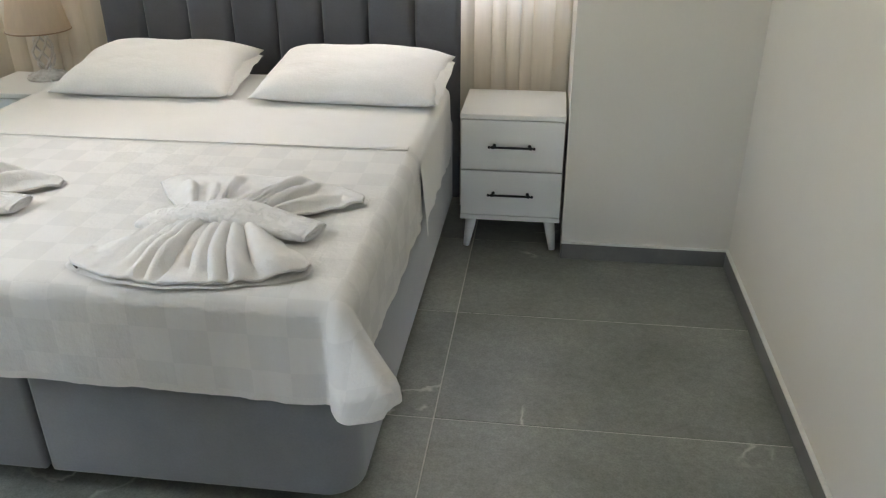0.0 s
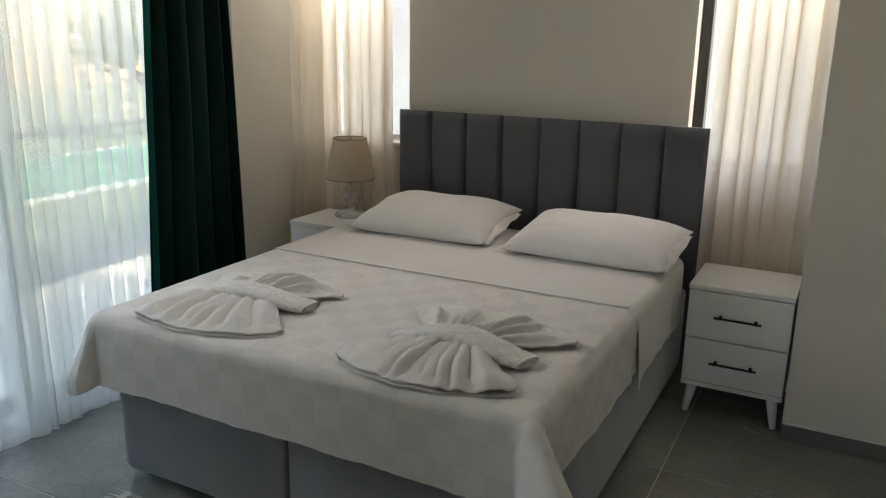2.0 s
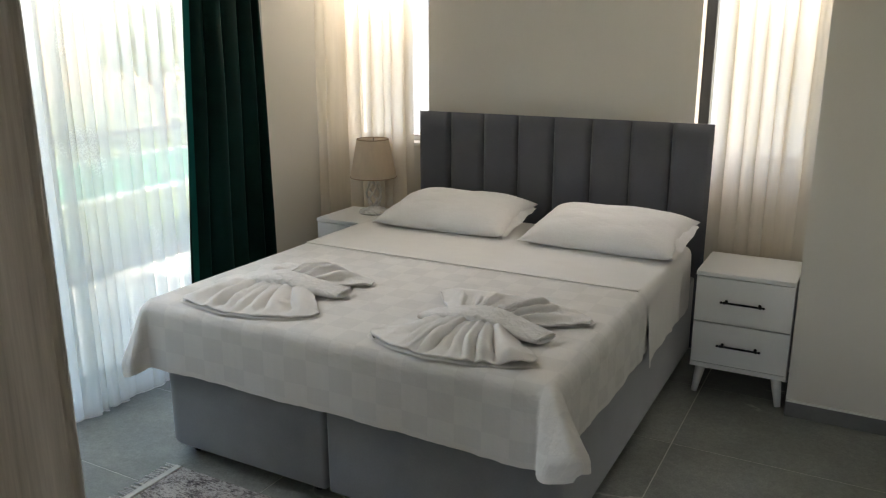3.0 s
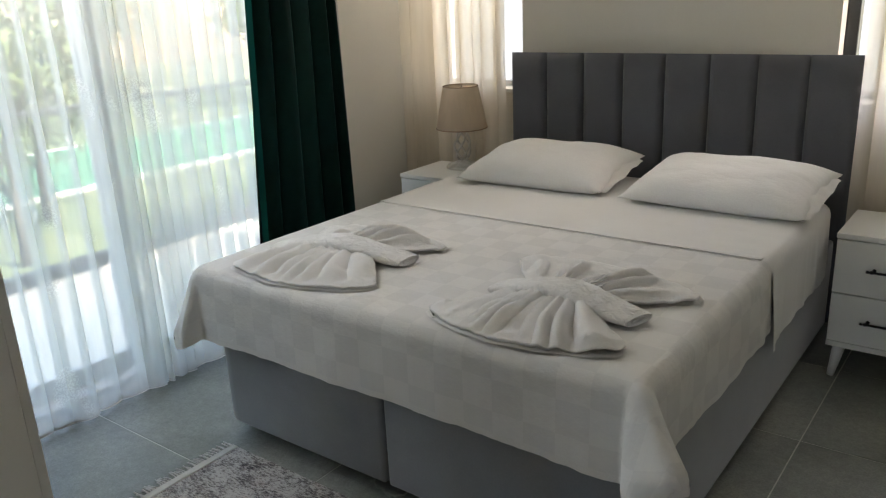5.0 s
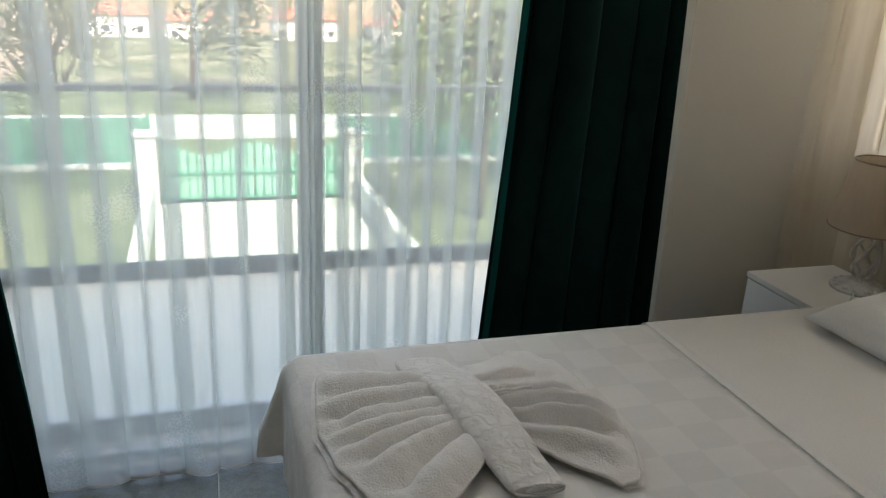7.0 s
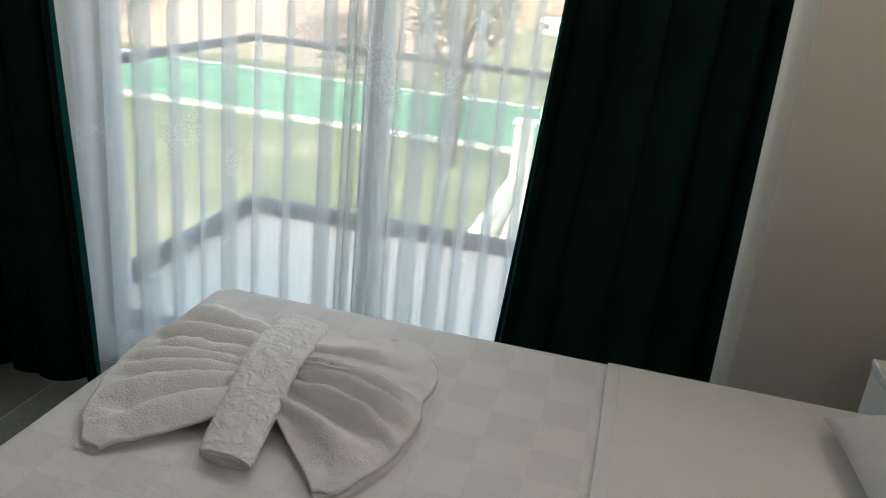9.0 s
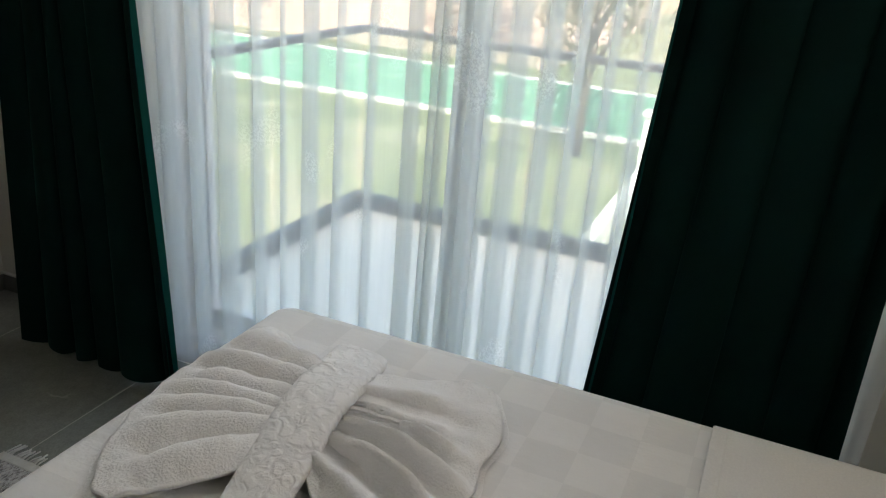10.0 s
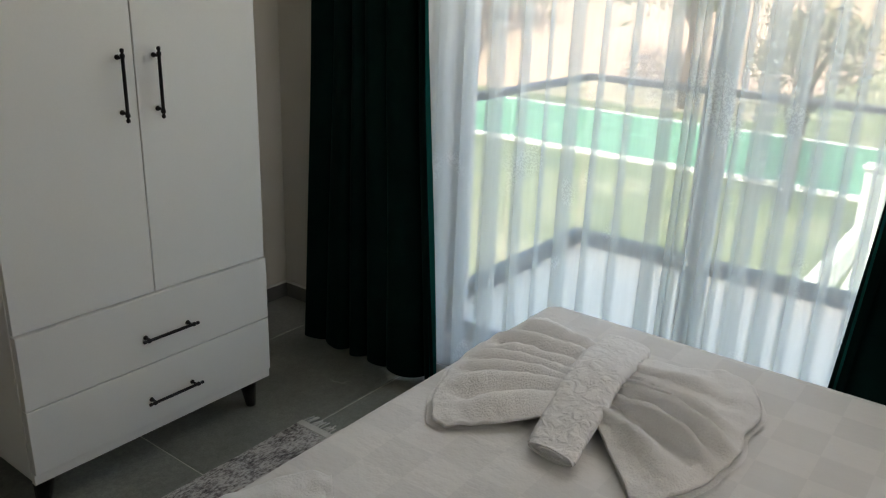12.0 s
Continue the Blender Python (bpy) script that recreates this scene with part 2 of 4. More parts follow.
structure("floor", box(XW - T, XR + T, YF - T, YH + T, -0.2, -0.0015), GROUT, "grey grouted bed of the tiled floor", "floor")
bm = box(-0.5, -0.3, -1.9, YF - T, 0, H)
box(1.9, 2.1, -1.9, YF - T, 0, H, bm=bm)
# The unseen end wall gets an added gap that lets daylight in from behind.
box(-0.5, 0.3, -2.1, -1.9, 0, H, bm=bm)
box(0.3, 1.3, -2.1, -1.9, 2.1, H, bm=bm)
box(1.3, 2.1, -2.1, -1.9, 0, H, bm=bm)
box(XR + T, 2.1, YF - T, YF - T + 0.1, 0, H, bm=bm)
structure("wall_corridor", bm, WALL, "plain cream corridor walls with an unseen opening added for light", "wall")
structure("floor_corridor", box(-0.5, 2.1, -2.1, YF - T, -0.2, -0.0015), GROUT, "grey floor of the corridor", "floor")
structure("ceiling_corridor", box(-0.5, 2.1, -2.1, YF - T, H, H + 0.15), CEIL, "white ceiling of the corridor", "ceiling")

# skirting tiles with their pale top edge
def skirting(name, x0, x1, y0, y1, along):
    ob = structure(name, box(x0, x1, y0, y1, 0.0, 0.068, 0.002, 1), GREY_TILE_WALL, "dark grey tile skirting along the wall", "skirting")
    if along == "x":
        part("top_edge", box(x0, x1, y0 - 0.001, y1 + 0.001, 0.068, 0.074), WHITE_STRIP, ob)
    else:
        part("top_edge", box(x0 - 0.001, x1 + 0.001, y0, y1, 0.068, 0.074), WHITE_STRIP, ob)


skirting("baseboard_right", XR - 0.012, XR, YF + 0.02, YC - 0.012, "y")
skirting("baseboard_pier", XC, XR, YC - 0.012, YC, "x")
skirting("baseboard_foot", XW, DX0 - 0.08, YF, YF + 0.012, "x")
skirting("baseboard_window", XW, XW + 0.012, YF + 0.012, DY0, "y")
skirting("baseboard_window_end", XW, XW + 0.012, DY1, YH, "y")

# ---- door of the room, standing open ----
frame_ob = thing("door_1", (DX0, YF, 0), "grey wood-grain door standing wide open in its frame", "door", "", "structure")
def jamb(x0, x1, y0, y1, z0, z1):
    j = part("door_jamb", box(x0, x1, y0, y1, z0, z1, 0.003, 2), DOOR_WOOD)
    j.parent = frame_ob
    j.matrix_parent_inverse = Matrix.Translation((DX0, YF, 0)).inverted()
    return j
jamb(DX0 - 0.0, DX0 + 0.03, YF - T - 0.005, YF + 0.003, 0, DH - 0.03)
jamb(DX0 + 0.03, DX0 + 0.042, YF - T + 0.02, YF - 0.06, 0, DH - 0.045)
jamb(DX1 - 0.03, DX1, YF - T - 0.005, YF + 0.003, 0, DH - 0.03)
jamb(DX0, DX1, YF - T - 0.005, YF + 0.003, DH - 0.03, DH)
jamb(DX0 - 0.075, DX0 + 0.012, YF + 0.003, YF + 0.021, 0, DH + 0.07)
jamb(DX0 + 0.012, DX1 - 0.012, YF + 0.003, YF + 0.021, DH - 0.012, DH + 0.07)
seal = part("door_seal", box(DX0 + 0.0305, DX0 + 0.036, YF - 0.06, YF - 0.05, 0, DH - 0.04), WHITE_STRIP)
seal.parent, seal.matrix_parent_inverse = frame_ob, Matrix.Translation((DX0, YF, 0)).inverted()
leaf = box(-0.02, 0.02, 0, 0.80, 0.01, DH - 0.02, 0.004, 2)
leaf_ob = part("door_leaf", leaf, DOOR_WOOD)
leaf_ob.matrix_world = pose(DX1 - 0.045, YF + 0.03, 0, 0, 0, 2.5)
keep = leaf_ob.matrix_world.copy()
leaf_ob.parent, leaf_ob.matrix_parent_inverse = frame_ob, Matrix.Translation((DX0, YF, 0)).inverted()
leaf_ob.matrix_basis = keep
for zz0, zz1 in ((0.16, 0.86), (1.0, 1.94)):
    for side in (-1, 1):
        pn = part("door_panel", box(side * 0.019, side * 0.027, 0.13, 0.67, zz0, zz1, 0.006, 2), DOOR_WOOD, leaf_ob)
hb = tube([(-0.02, 0.745, 1.02), (-0.065, 0.745, 1.02), (-0.07, 0.73, 1.02), (-0.07, 0.62, 1.02)], 0.009)
part("door_handle", hb, BLACK_METAL, leaf_ob, "black lever handle", True)


# ---- windows and balcony door ----
def casement(name, x0, x1, label, frame_paint):
    w = thing(name, ((x0 + x1) / 2, YH + 0.12, WIN_Z0), label, "window", "", "structure")
    inv = Matrix.Translation(w.location).inverted()
    bits = [("window_frame", box(x0, x0 + 0.05, YH + 0.09, YH + 0.15, WIN_Z0, WIN_Z1, 0.004), frame_paint),
            ("window_frame", box(x1 - 0.05, x1, YH + 0.09, YH + 0.15, WIN_Z0, WIN_Z1, 0.004), frame_paint),
            ("window_frame", box(x0 + 0.05, x1 - 0.05, YH + 0.09, YH + 0.15, WIN_Z0, WIN_Z0 + 0.05, 0.004), frame_paint),
            ("window_frame", box(x0 + 0.05, x1 - 0.05, YH + 0.09, YH + 0.15, WIN_Z1 - 0.05, WIN_Z1, 0.004), frame_paint),
            ("window_sill", box(x0, x1, YH - 0.015, YH + 0.09, WIN_Z0, WIN_Z0 + 0.018, 0.003), WHITE_STRIP),
            ("pane", pane_sheet((x0 + 0.05, YH + 0.118, WIN_Z0 + 0.05), (x1 - 0.05, YH + 0.118, WIN_Z0 + 0.05), (x1 - 0.05, YH + 0.118, WIN_Z1 - 0.05), (x0 + 0.05, YH + 0.118, WIN_Z1 - 0.05)), GLASS)]
    for n, b, m in bits:
        o = part(n, b, m)
        o.parent, o.matrix_parent_inverse = w, inv
        if n == "pane":
            o.visible_shadow = False


casement("window_1", -2.10, -1.515, "narrow white-framed window behind a cream sheer curtain", WHITE_PVC)
casement("window_2", -0.04, 0.52, "narrow dark-framed window with a cream sheer curtain", DARK_ALU)

slider = thing("door_2", (XW - 0.1, (DY0 + DY1) / 2, 0), "sliding glass balcony door with pale grey frame", "balcony door", "", "structure")
inv = Matrix.Translation(slider.location).inverted()
YM = 2.02
def slide_bit(n, b, m):
    o = part(n, b, m)
    o.parent, o.matrix_parent_inverse = slider, inv
    return o
for a, b in ((DY0, DY0 + 0.06), (DY1 - 0.06, DY1)):
    slide_bit("door_frame", box(XW - 0.17, XW - 0.05, a, b, 0.0, DZ1, 0.004), WHITE_PVC)
slide_bit("door_frame", box(XW - 0.17, XW - 0.05, DY0 + 0.06, DY1 - 0.06, DZ1 - 0.06, DZ1, 0.004), WHITE_PVC)
slide_bit("threshold", box(XW - 0.2, XW - 0.03, DY0 + 0.06, DY1 - 0.06, -0.006, 0.035, 0.004), WHITE_PVC)
for x, a, b in ((XW - 0.135, DY0 + 0.06, YM + 0.035), (XW - 0.09, YM - 0.035, DY1 - 0.06)):
    for c, d in ((a, a + 0.07), (b - 0.07, b)):
        slide_bit("stile", box(x - 0.02, x + 0.02, c, d, 0.036, DZ1 - 0.061, 0.004), WHITE_PVC)
    slide_bit("rail", box(x - 0.02, x + 0.02, a + 0.07, b - 0.07, 0.036, 0.11, 0.004), WHITE_PVC)
    slide_bit("rail", box(x - 0.02, x + 0.02, a + 0.07, b - 0.07, DZ1 - 0.13, DZ1 - 0.061, 0.004), WHITE_PVC)
    slide_bit("pane", pane_sheet((x, a + 0.07, 0.11), (x, b - 0.07, 0.11), (x, b - 0.07, DZ1 - 0.13), (x, a + 0.07, DZ1 - 0.13)), GLASS).visible_shadow = False


# ---- curtains ----
def curtain_mesh(length, z0, z1, folds, depth, lap, seed, nz=14, per=16, flare=0.0, hem=0.0, curl=0.0, loose=0.0, gather=1.0, edges=None):
    """Hanging cloth along +x with rounded overlapping pleats; the pleats vary, and open a little towards the hem."""
    rnd = random.Random(seed)
    amp = [rnd.uniform(0.45, 1.35) for _ in range(folds + 1)]
    wide = [rnd.uniform(0.5, 1.55) * (gather if abs((k + 0.5) / folds - 0.47) < 0.09 else 1.0) for k in range(folds)]
    total = sum(wide)
    starts = [sum(wide[:k]) / total * length for k in range(folds + 1)]
    shift = [rnd.uniform(-0.02, 0.02) for _ in range(folds + 1)]
    laps = [lap * rnd.uniform(0.66, 1.3) for _ in range(folds)]

    def f(u, v):
        k = min(int(u * folds), folds - 1)
        q = u * folds - k
        a = amp[k] * (1 - q) + amp[k + 1] * q
        w = starts[k + 1] - starts[k]
        low = 1 - v
        x = starts[k] + w * q + laps[k] * w * math.sin(2 * math.pi * q) * (0.8 + 0.25 * low) / (2 * math.pi) * 1.9
        y = depth * a * (0.85 + 0.4 * low) * -math.cos(2 * math.pi * q) + 0.006 * noise.noise((u * 9, v * 2.2, seed))
        x += (x - length / 2) * flare * low ** 1.6 + (shift[k] * (1 - q) + shift[k + 1] * q) * low * 0.6
        y += 0.010 * noise.noise((u * 3, v * 3.1, seed + 5)) + loose * noise.noise((u * 3.7 + 0.25 * v, 0.7 * v, seed + 2)) * (0.5 + 0.5 * low) + 0.4 * loose * noise.noise((u * 9.0, 1.6 * v, seed + 6))
        if edges:
            (l0, l1), (r0, r1) = edges
            lo, hi = l1 + (l0 - l1) * low ** 1.3, r1 + (r0 - r1) * low ** 1.3
            x = lo + (hi - lo) * x / length
        y -= curl * math.exp(-(max(x, 0) / 0.07) ** 2)
        z = z0 + (z1 - z0) * v + hem * noise.noise((u * folds * 0.8, 0.0, seed + 9)) * low
        return (x, y, z)

    return sheet(folds * per, nz, f)


def curtain(name, place, turn, bm, material, label, hemmed=None):
    c = thing(name, place, label, "curtain")
    c.rotation_euler = (0, 0, radians(turn))
    cl = part("cloth", bm, material, c, "", True)
    return c, cl


c, cl = curtain("sheer_curtain", (XW + 0.07, 0.98, 0), 90, curtain_mesh(2.175, 0.015, 2.62, 26, 0.034, 1.50, 3, nz=12, per=24, hem=0.008, gather=0.5), SHEER,
                "long white pleated sheer curtain before the balcony door")
part("hem", curtain_mesh(2.175, 0.011, 0.026, 26, 0.0342, 1.50, 3, nz=1, per=24, gather=0.5), LINEN, c, "stitched white hem", True)
# Lighter copy of the green velvet: daylight on the drape edge, put into colour.
TEAL = sheer_cloth("green_velvet_painted_lit", (0.008, 0.085, 0.072), 0.0, 0.5)
def drape_edge(a, b, turn_in):
    """The free edge of a drape, turned back towards the window."""
    def f(u, v):
        low = (1 - v) ** 1.3
        return (b + (a - b) * low + turn_in * 0.010 * u + 0.005 * math.sin(9 * v), -0.036 + 0.03 * u, 0.012 + 2.6 * v)
    return sheet(4, 20, f)
c, cl = curtain("drape", (XW + 0.15, 2.48, 0), 90, curtain_mesh(0.60, 0.01, 2.62, 5, 0.016, 0.7, 11, nz=20, per=24, loose=0.022, edges=((0.0, 0.15), (0.615, 0.59))), GREEN_VELVET,
                "dark green velvet drape hanging beside the sheer curtain")
c["group"] = "green drapes"
part("lit_edge_strip", drape_edge(0.014, 0.160, -1), TEAL, c, "velvet edge strip coloured teal for the daylight on it", True)
c, cl = curtain("drape", (XW + 0.23, 0.60, 0), 90, curtain_mesh(0.54, 0.01, 2.62, 5, 0.026, 0.7, 17, nz=20, per=24, loose=0.035, edges=((0.0, 0.11), (0.67, 0.53))), GREEN_VELVET,
                "dark green velvet drape hanging next to the wardrobe")
c["group"] = "green drapes"
part("lit_edge_strip", drape_edge(0.648, 0.516, 1), TEAL, c, "velvet edge strip coloured teal for the daylight on it", True)
c, cl = curtain("sheer_curtain", (-2.12, YH - 0.085, 0), 0, curtain_mesh(0.56, 0.02, 2.62, 7, 0.02, 1.3, 23, per=18, curl=0.13), SHEER_CREAM,
                "cream sheer curtain behind the bedside lamp")
c, cl = curtain("sheer_curtain", (0.085, YH - 0.12, 0), 0, curtain_mesh(0.44, 0.02, 2.62, 6, 0.02, 1.3, 29, per=18), SHEER_CREAM,
                "cream sheer curtain behind the nightstand")
for nm, x0, x1, y0, y1 in (("curtain_rail", XW + 0.05, XW + 0.28, 0.5, 3.2), ("curtain_rail", XW + 0.02, XC - 0.01, YH - 0.15, YH - 0.08)):
    tagged(part(nm, box(x0, x1, y0, y1, 2.62, 2.66, 0.003), WHITE_PVC), "white curtain rail fixed under the ceiling", "curtain rail")

# ---- bed ----
BX0, BX1, BY0, BY1, BZ = -1.575, 0.055, 1.865, 3.80, 0.628
bed = thing("bed", (-0.76, 2.85, 0), "double bed with grey velvet base and tall channelled headboard", "bed")
inv_bed = Matrix.Translation(bed.location).inverted()
def bed_part(n, bm, m, label="", smooth=False):
    o = part(n, bm, m, None, label, smooth)
    o.parent, o.matrix_parent_inverse = bed, inv_bed
    return o
def rounded_base(x0, x1, round_left):
    """A half of the upholstered base: one front corner is well rounded."""
    b = box(x0, x1, BY0 + 0.03, BY1, 0.055, 0.43)
    vert = [e for e in b.edges if abs(e.verts[0].co.z - e.verts[1].co.z) > 0.2 and e.verts[0].co.y < BY0 + 0.1 and (e.verts[0].co.x < x0 + 0.01) == round_left]
    bmesh.ops.bevel(b, geom=vert, offset=0.09, segments=6, profile=0.5, affect="EDGES")
    bmesh.ops.bevel(b, geom=[e for e in b.edges if e.calc_face_angle(0) > 0.5], offset=0.014, segments=3, profile=0.5, affect="EDGES")
    return b
bed_part("base", rounded_base(BX0 + 0.04, -0.768, True), VELVET_GREY, "", True)
bed_part("base", rounded_base(-0.758, BX1 - 0.005, False), VELVET_GREY, "", True)
for x in (BX0 + 0.13, -0.86, -0.66, BX1 - 0.12):
    for y in (BY0 + 0.12, BY1 - 0.15):
        lg = lathe([(0.022, 0), (0.025, 0.01), (0.025, 0.05), (0.03, 0.056)], 12)
        bmesh.ops.translate(lg, verts=lg.verts, vec=(x, y, 0))
        bed_part("leg", lg, BLACK_METAL)
bed_part("mattress", box(BX0 + 0.045, BX1 - 0.045, BY0 + 0.035, BY1 - 0.01, 0.432, BZ - 0.012, 0.05, 4), LINEN, "white mattress under the covers", True)

HX0, HX1, HZ = -1.515, 0.083, 1.163
hw = (HX1 - HX0) / 8
bed_part("headboard_frame", box(HX0 + 0.004, HX1 - 0.004, BY1 + 0.045, BY1 + 0.10, 0.04, HZ - 0.004, 0.008), DARK_VELVET)
for k in range(8):
    def pad(u, v, k=k):
        x = HX0 + hw * (k + 0.5 + (u - 0.5) * 0.985)
        s = abs(2 * u - 1)
        bulge = 0.026 * (1 - s ** 10) ** 0.5 * (1 - max(0.0, (v - 0.955) / 0.045) ** 3)
        return (x, BY1 + 0.046 - bulge - 0.003, 0.25 + (HZ - 0.25) * v)
    b = sheet(14, 22, pad)
    bed_part("channel_pad", b, DARK_VELVET, "", True)


# ---- bed linen ----
def drape_bed(x0, x1, y0, y1, top, hang_side, hang_front, seed, nx, ny, r=0.045, lift=0.0):
    """Cloth over the bed, hanging down at the sides (and the foot), with soft folds in the hanging part."""
    w = x1 - x0
    def bend(s):
        if s <= 0:
            return 0.0, 0.0
        a = s / r
        if a < math.pi / 2:
            return r * math.sin(a), r * (1 - math.cos(a))
        return r, r + s - r * math.pi / 2
    def f(u, v):
        a = -hang_side + (w + 2 * hang_side) * u
        b = -hang_front + (y1 - y0 + hang_front) * v
        dx = max(0.0, r - a, a - (w - r))
        dy = max(0.0, r - b) if hang_front > 0 else 0.0
        sx = -1 if a < w / 2 else 1
        s_ = max(dx, dy)
        o, down = bend(s_)
        if dx > 0 and dy > 0:
            ph = math.atan2(dx, dy)
            two = math.sin(2 * ph)
            g = min(1.0, s_ / 0.22)
            out = o + ((0.10 if sx < 0 else 0.19) * (0.4 * two + 0.6 * (1 - abs(ph - math.pi / 4) / (math.pi / 4)) ** 1.25) + 0.018 * two * math.sin(6 * ph + 0.6)) * g ** 1.4
            X = (x0 + r if sx < 0 else x1 - r) + sx * out * math.sin(ph)
            Y = y0 + r - out * math.cos(ph)
            down += (0.035 * two + (-0.10 if sx > 0 else 0.0) * (1 - abs(ph - math.pi / 4) / (math.pi / 4))) * g
        else:
            X = x0 + a if dx <= 0 else ((x0 + r - o) if sx < 0 else (x1 - r + o))
            Y = y0 + b if dy <= 0 else y0 + r - o
        hang = max(0.0, down - r) / 0.25
        rip = 0.024 * hang * (noise.noise((X * 3.4, Y * 3.4, seed)) + 0.5 * noise.noise((X * 8, Y * 8, seed + 3)) + 0.34 * noise.noise((X * 21, Y * 21, seed + 5 + 2.5 * down)))
        if dx > dy:
            X += sx * abs(rip) + sx * 0.004
        elif dy > 0:
            Y -= abs(rip) + 0.004
        Z = top + lift - down + 0.016 * hang * noise.noise((X * 2.3, Y * 2.3, seed + 7)) + 0.007 * hang * noise.noise((X * 7.0, Y * 7.0, seed + 11))
        if down < 0.005:
            Z += 0.0022 * noise.noise((X * 5, Y * 5, seed + 1)) + 0.001 * noise.noise((X * 17, Y * 17, seed))
        return (X, Y, Z)
    bm = sheet(nx, ny, f)
    uv = bm.loops.layers.uv.new("UV")
    bm.verts.index_update()
    for fc in bm.faces:
        for lp_ in fc.loops:
            i, j = divmod(lp_.vert.index, ny + 1)
            lp_[uv].uv = (i / nx * (w + 2 * hang_side), j / ny * (y1 - y0 + hang_front))
    return bm, f


def checked_cloth(name):
    """White jacquard: squares woven matt and satin in turn, with fine threads."""
    m, nt, b = node_mat(name)
    co = nt.nodes.new("ShaderNodeTexCoord").outputs["UV"]
    ck = nt.nodes.new("ShaderNodeTexChecker")
    ck.inputs["Scale"].default_value = 11.0
    mp = nt.nodes.new("ShaderNodeMapping")
    mp.inputs["Location"].default_value = (0.011, 0.013, 0.5)
    mp.inputs["Scale"].default_value = (1, 1, 0.001)
    nt.links.new(co, mp.inputs["Vector"])
    nt.links.new(mp.outputs[0], ck.inputs["Vector"])
    blot, thr = tex_noise(nt, co, 5.0), tex_noise(nt, co, 260.0, 2.0, 0.5, (1, 0.25, 1))
    slub = tex_noise(nt, co, 34.0, 3.0, 0.65, (1, 0.06, 1))
    c = mixed(nt, (0.738, 0.730, 0.718), (0.784, 0.774, 0.760), ck.outputs["Fac"])
    c = mixed(nt, c, ramp(nt, slub, [(0.3, (0.93,) * 3), (0.62, (1,) * 3)]), 0.35, "MULTIPLY")
    c = mixed(nt, c, ramp(nt, blot, [(0.3, (0.94,) * 3), (0.7, (1,) * 3)]), 0.7, "MULTIPLY")
    nt.links.new(c, b.inputs["Base Color"])
    rr = nt.nodes.new("ShaderNodeMapRange")
    rr.inputs[3].default_value, rr.inputs[4].default_value = 0.85, 0.74
    nt.links.new(ck.outputs["Fac"], rr.inputs[0])
    nt.links.new(rr.outputs[0], b.inputs["Roughness"])
    bumped(nt, b, [(thr, 0.35, 0.001), (tex_noise(nt, co, 7.0, 5.0, 0.65), 0.65, 0.013), (tex_noise(nt, co, 20.0, 3.0, 0.6, (1, 0.3, 1)), 0.3, 0.006), (slub, 0.4, 0.0024)])
    return m


JACQUARD = checked_cloth("white_jacquard")
SEAM_Y = 2.822
cover_cloth, cover_at = drape_bed(BX0, BX1, BY0, SEAM_Y + 0.03, BZ, 0.215, 0.235, 1.3, 130, 100)
cover = tagged(part("bedspread", cover_cloth, JACQUARD, None, "", True),
               "white checked jacquard bedspread draped over the bed foot", "bedspread")
def hem_strip(u, v):
    x, y, z = cover_at(u, 0.016 * v)
    return (x, y - 0.0018, z - 0.001)
part("hem", sheet(130, 1, hem_strip), LINEN, cover, "stitched white hem", True)
for edge in (0, 1):
    def side_strip(u, v, edge=edge):
        x, y, z = cover_at(0.009 * v if edge == 0 else 1 - 0.009 * v, u)
        return (x + (0.0018 if edge else -0.0018), y, z - 0.001)
    part("hem", sheet(100, 1, side_strip), LINEN, cover, "stitched white hem", True)
sheet_ob = tagged(part("bed_sheet", drape_bed(BX0 - 0.004, BX1 + 0.004, SEAM_Y, 3.60, BZ, 0.28, 0.0, 8.1, 110, 60, lift=0.004)[0], LINEN, None, "", True),
                  "smooth white bed sheet over the mattress head", "bed sheet")
part("seam", box(BX0 + 0.03, BX1 - 0.03, SEAM_Y - 0.003, SEAM_Y + 0.024, BZ + 0.002, BZ + 0.0062, 0.0015), LINEN, sheet_ob, "", True)


def pillow(place, turn, tilt, seed):
    def face(sign):
        def f(u, v):
            a, b = 2 * u - 1, 2 * v - 1
            e = max(0.0, (1 - abs(a) ** 3.4)) ** 0.5 * max(0.0, (1 - abs(b) ** 2.6)) ** 0.5
            X = 0.345 * a * (1 - 0.03 * (1 - b * b)) * (1 + 0.03 * abs(a * b) ** 3)
            Y = 0.235 * b * (1 - 0.05 * (1 - a * a)) * (1 + 0.04 * abs(a * b) ** 3)
            wr = 0.010 * noise.noise((a * 2.2, b * 2.2, seed)) + 0.006 * noise.noise((a * 6, b * 5, seed + 2)) * (1 - e * 0.6)
            Z = sign * (0.093 if sign > 0 else 0.055) * e + wr * (0.35 + 0.65 * e) * (1 if sign > 0 else 0.3)
            return (X, Y, Z)
        return f
    bm = sheet(40, 32, face(1))
    merged(bm, sheet(40, 32, face(-1)))
    bmesh.ops.remove_doubles(bm, verts=bm.verts, dist=0.004)
    def flap(u, v):
        b = 0.92 * (2 * v - 1)
        return (0.325 + 0.035 * u, 0.225 * b, 0.016 * noise.noise((v * 5, u, seed)) - 0.012 * u + 0.02 * (1 - u) * (1 - b * b))
    ob = part("pillow", bm, PILLOW, None, "", True)
    part("hem_flap", sheet(3, 24, flap), PILLOW, ob, "", True)
    ob.matrix_world = pose(*place, tilt, 0, turn)
    return tagged(ob, "plump white cotton pillow lying against the headboard", "pillow", "pillows on the bed")


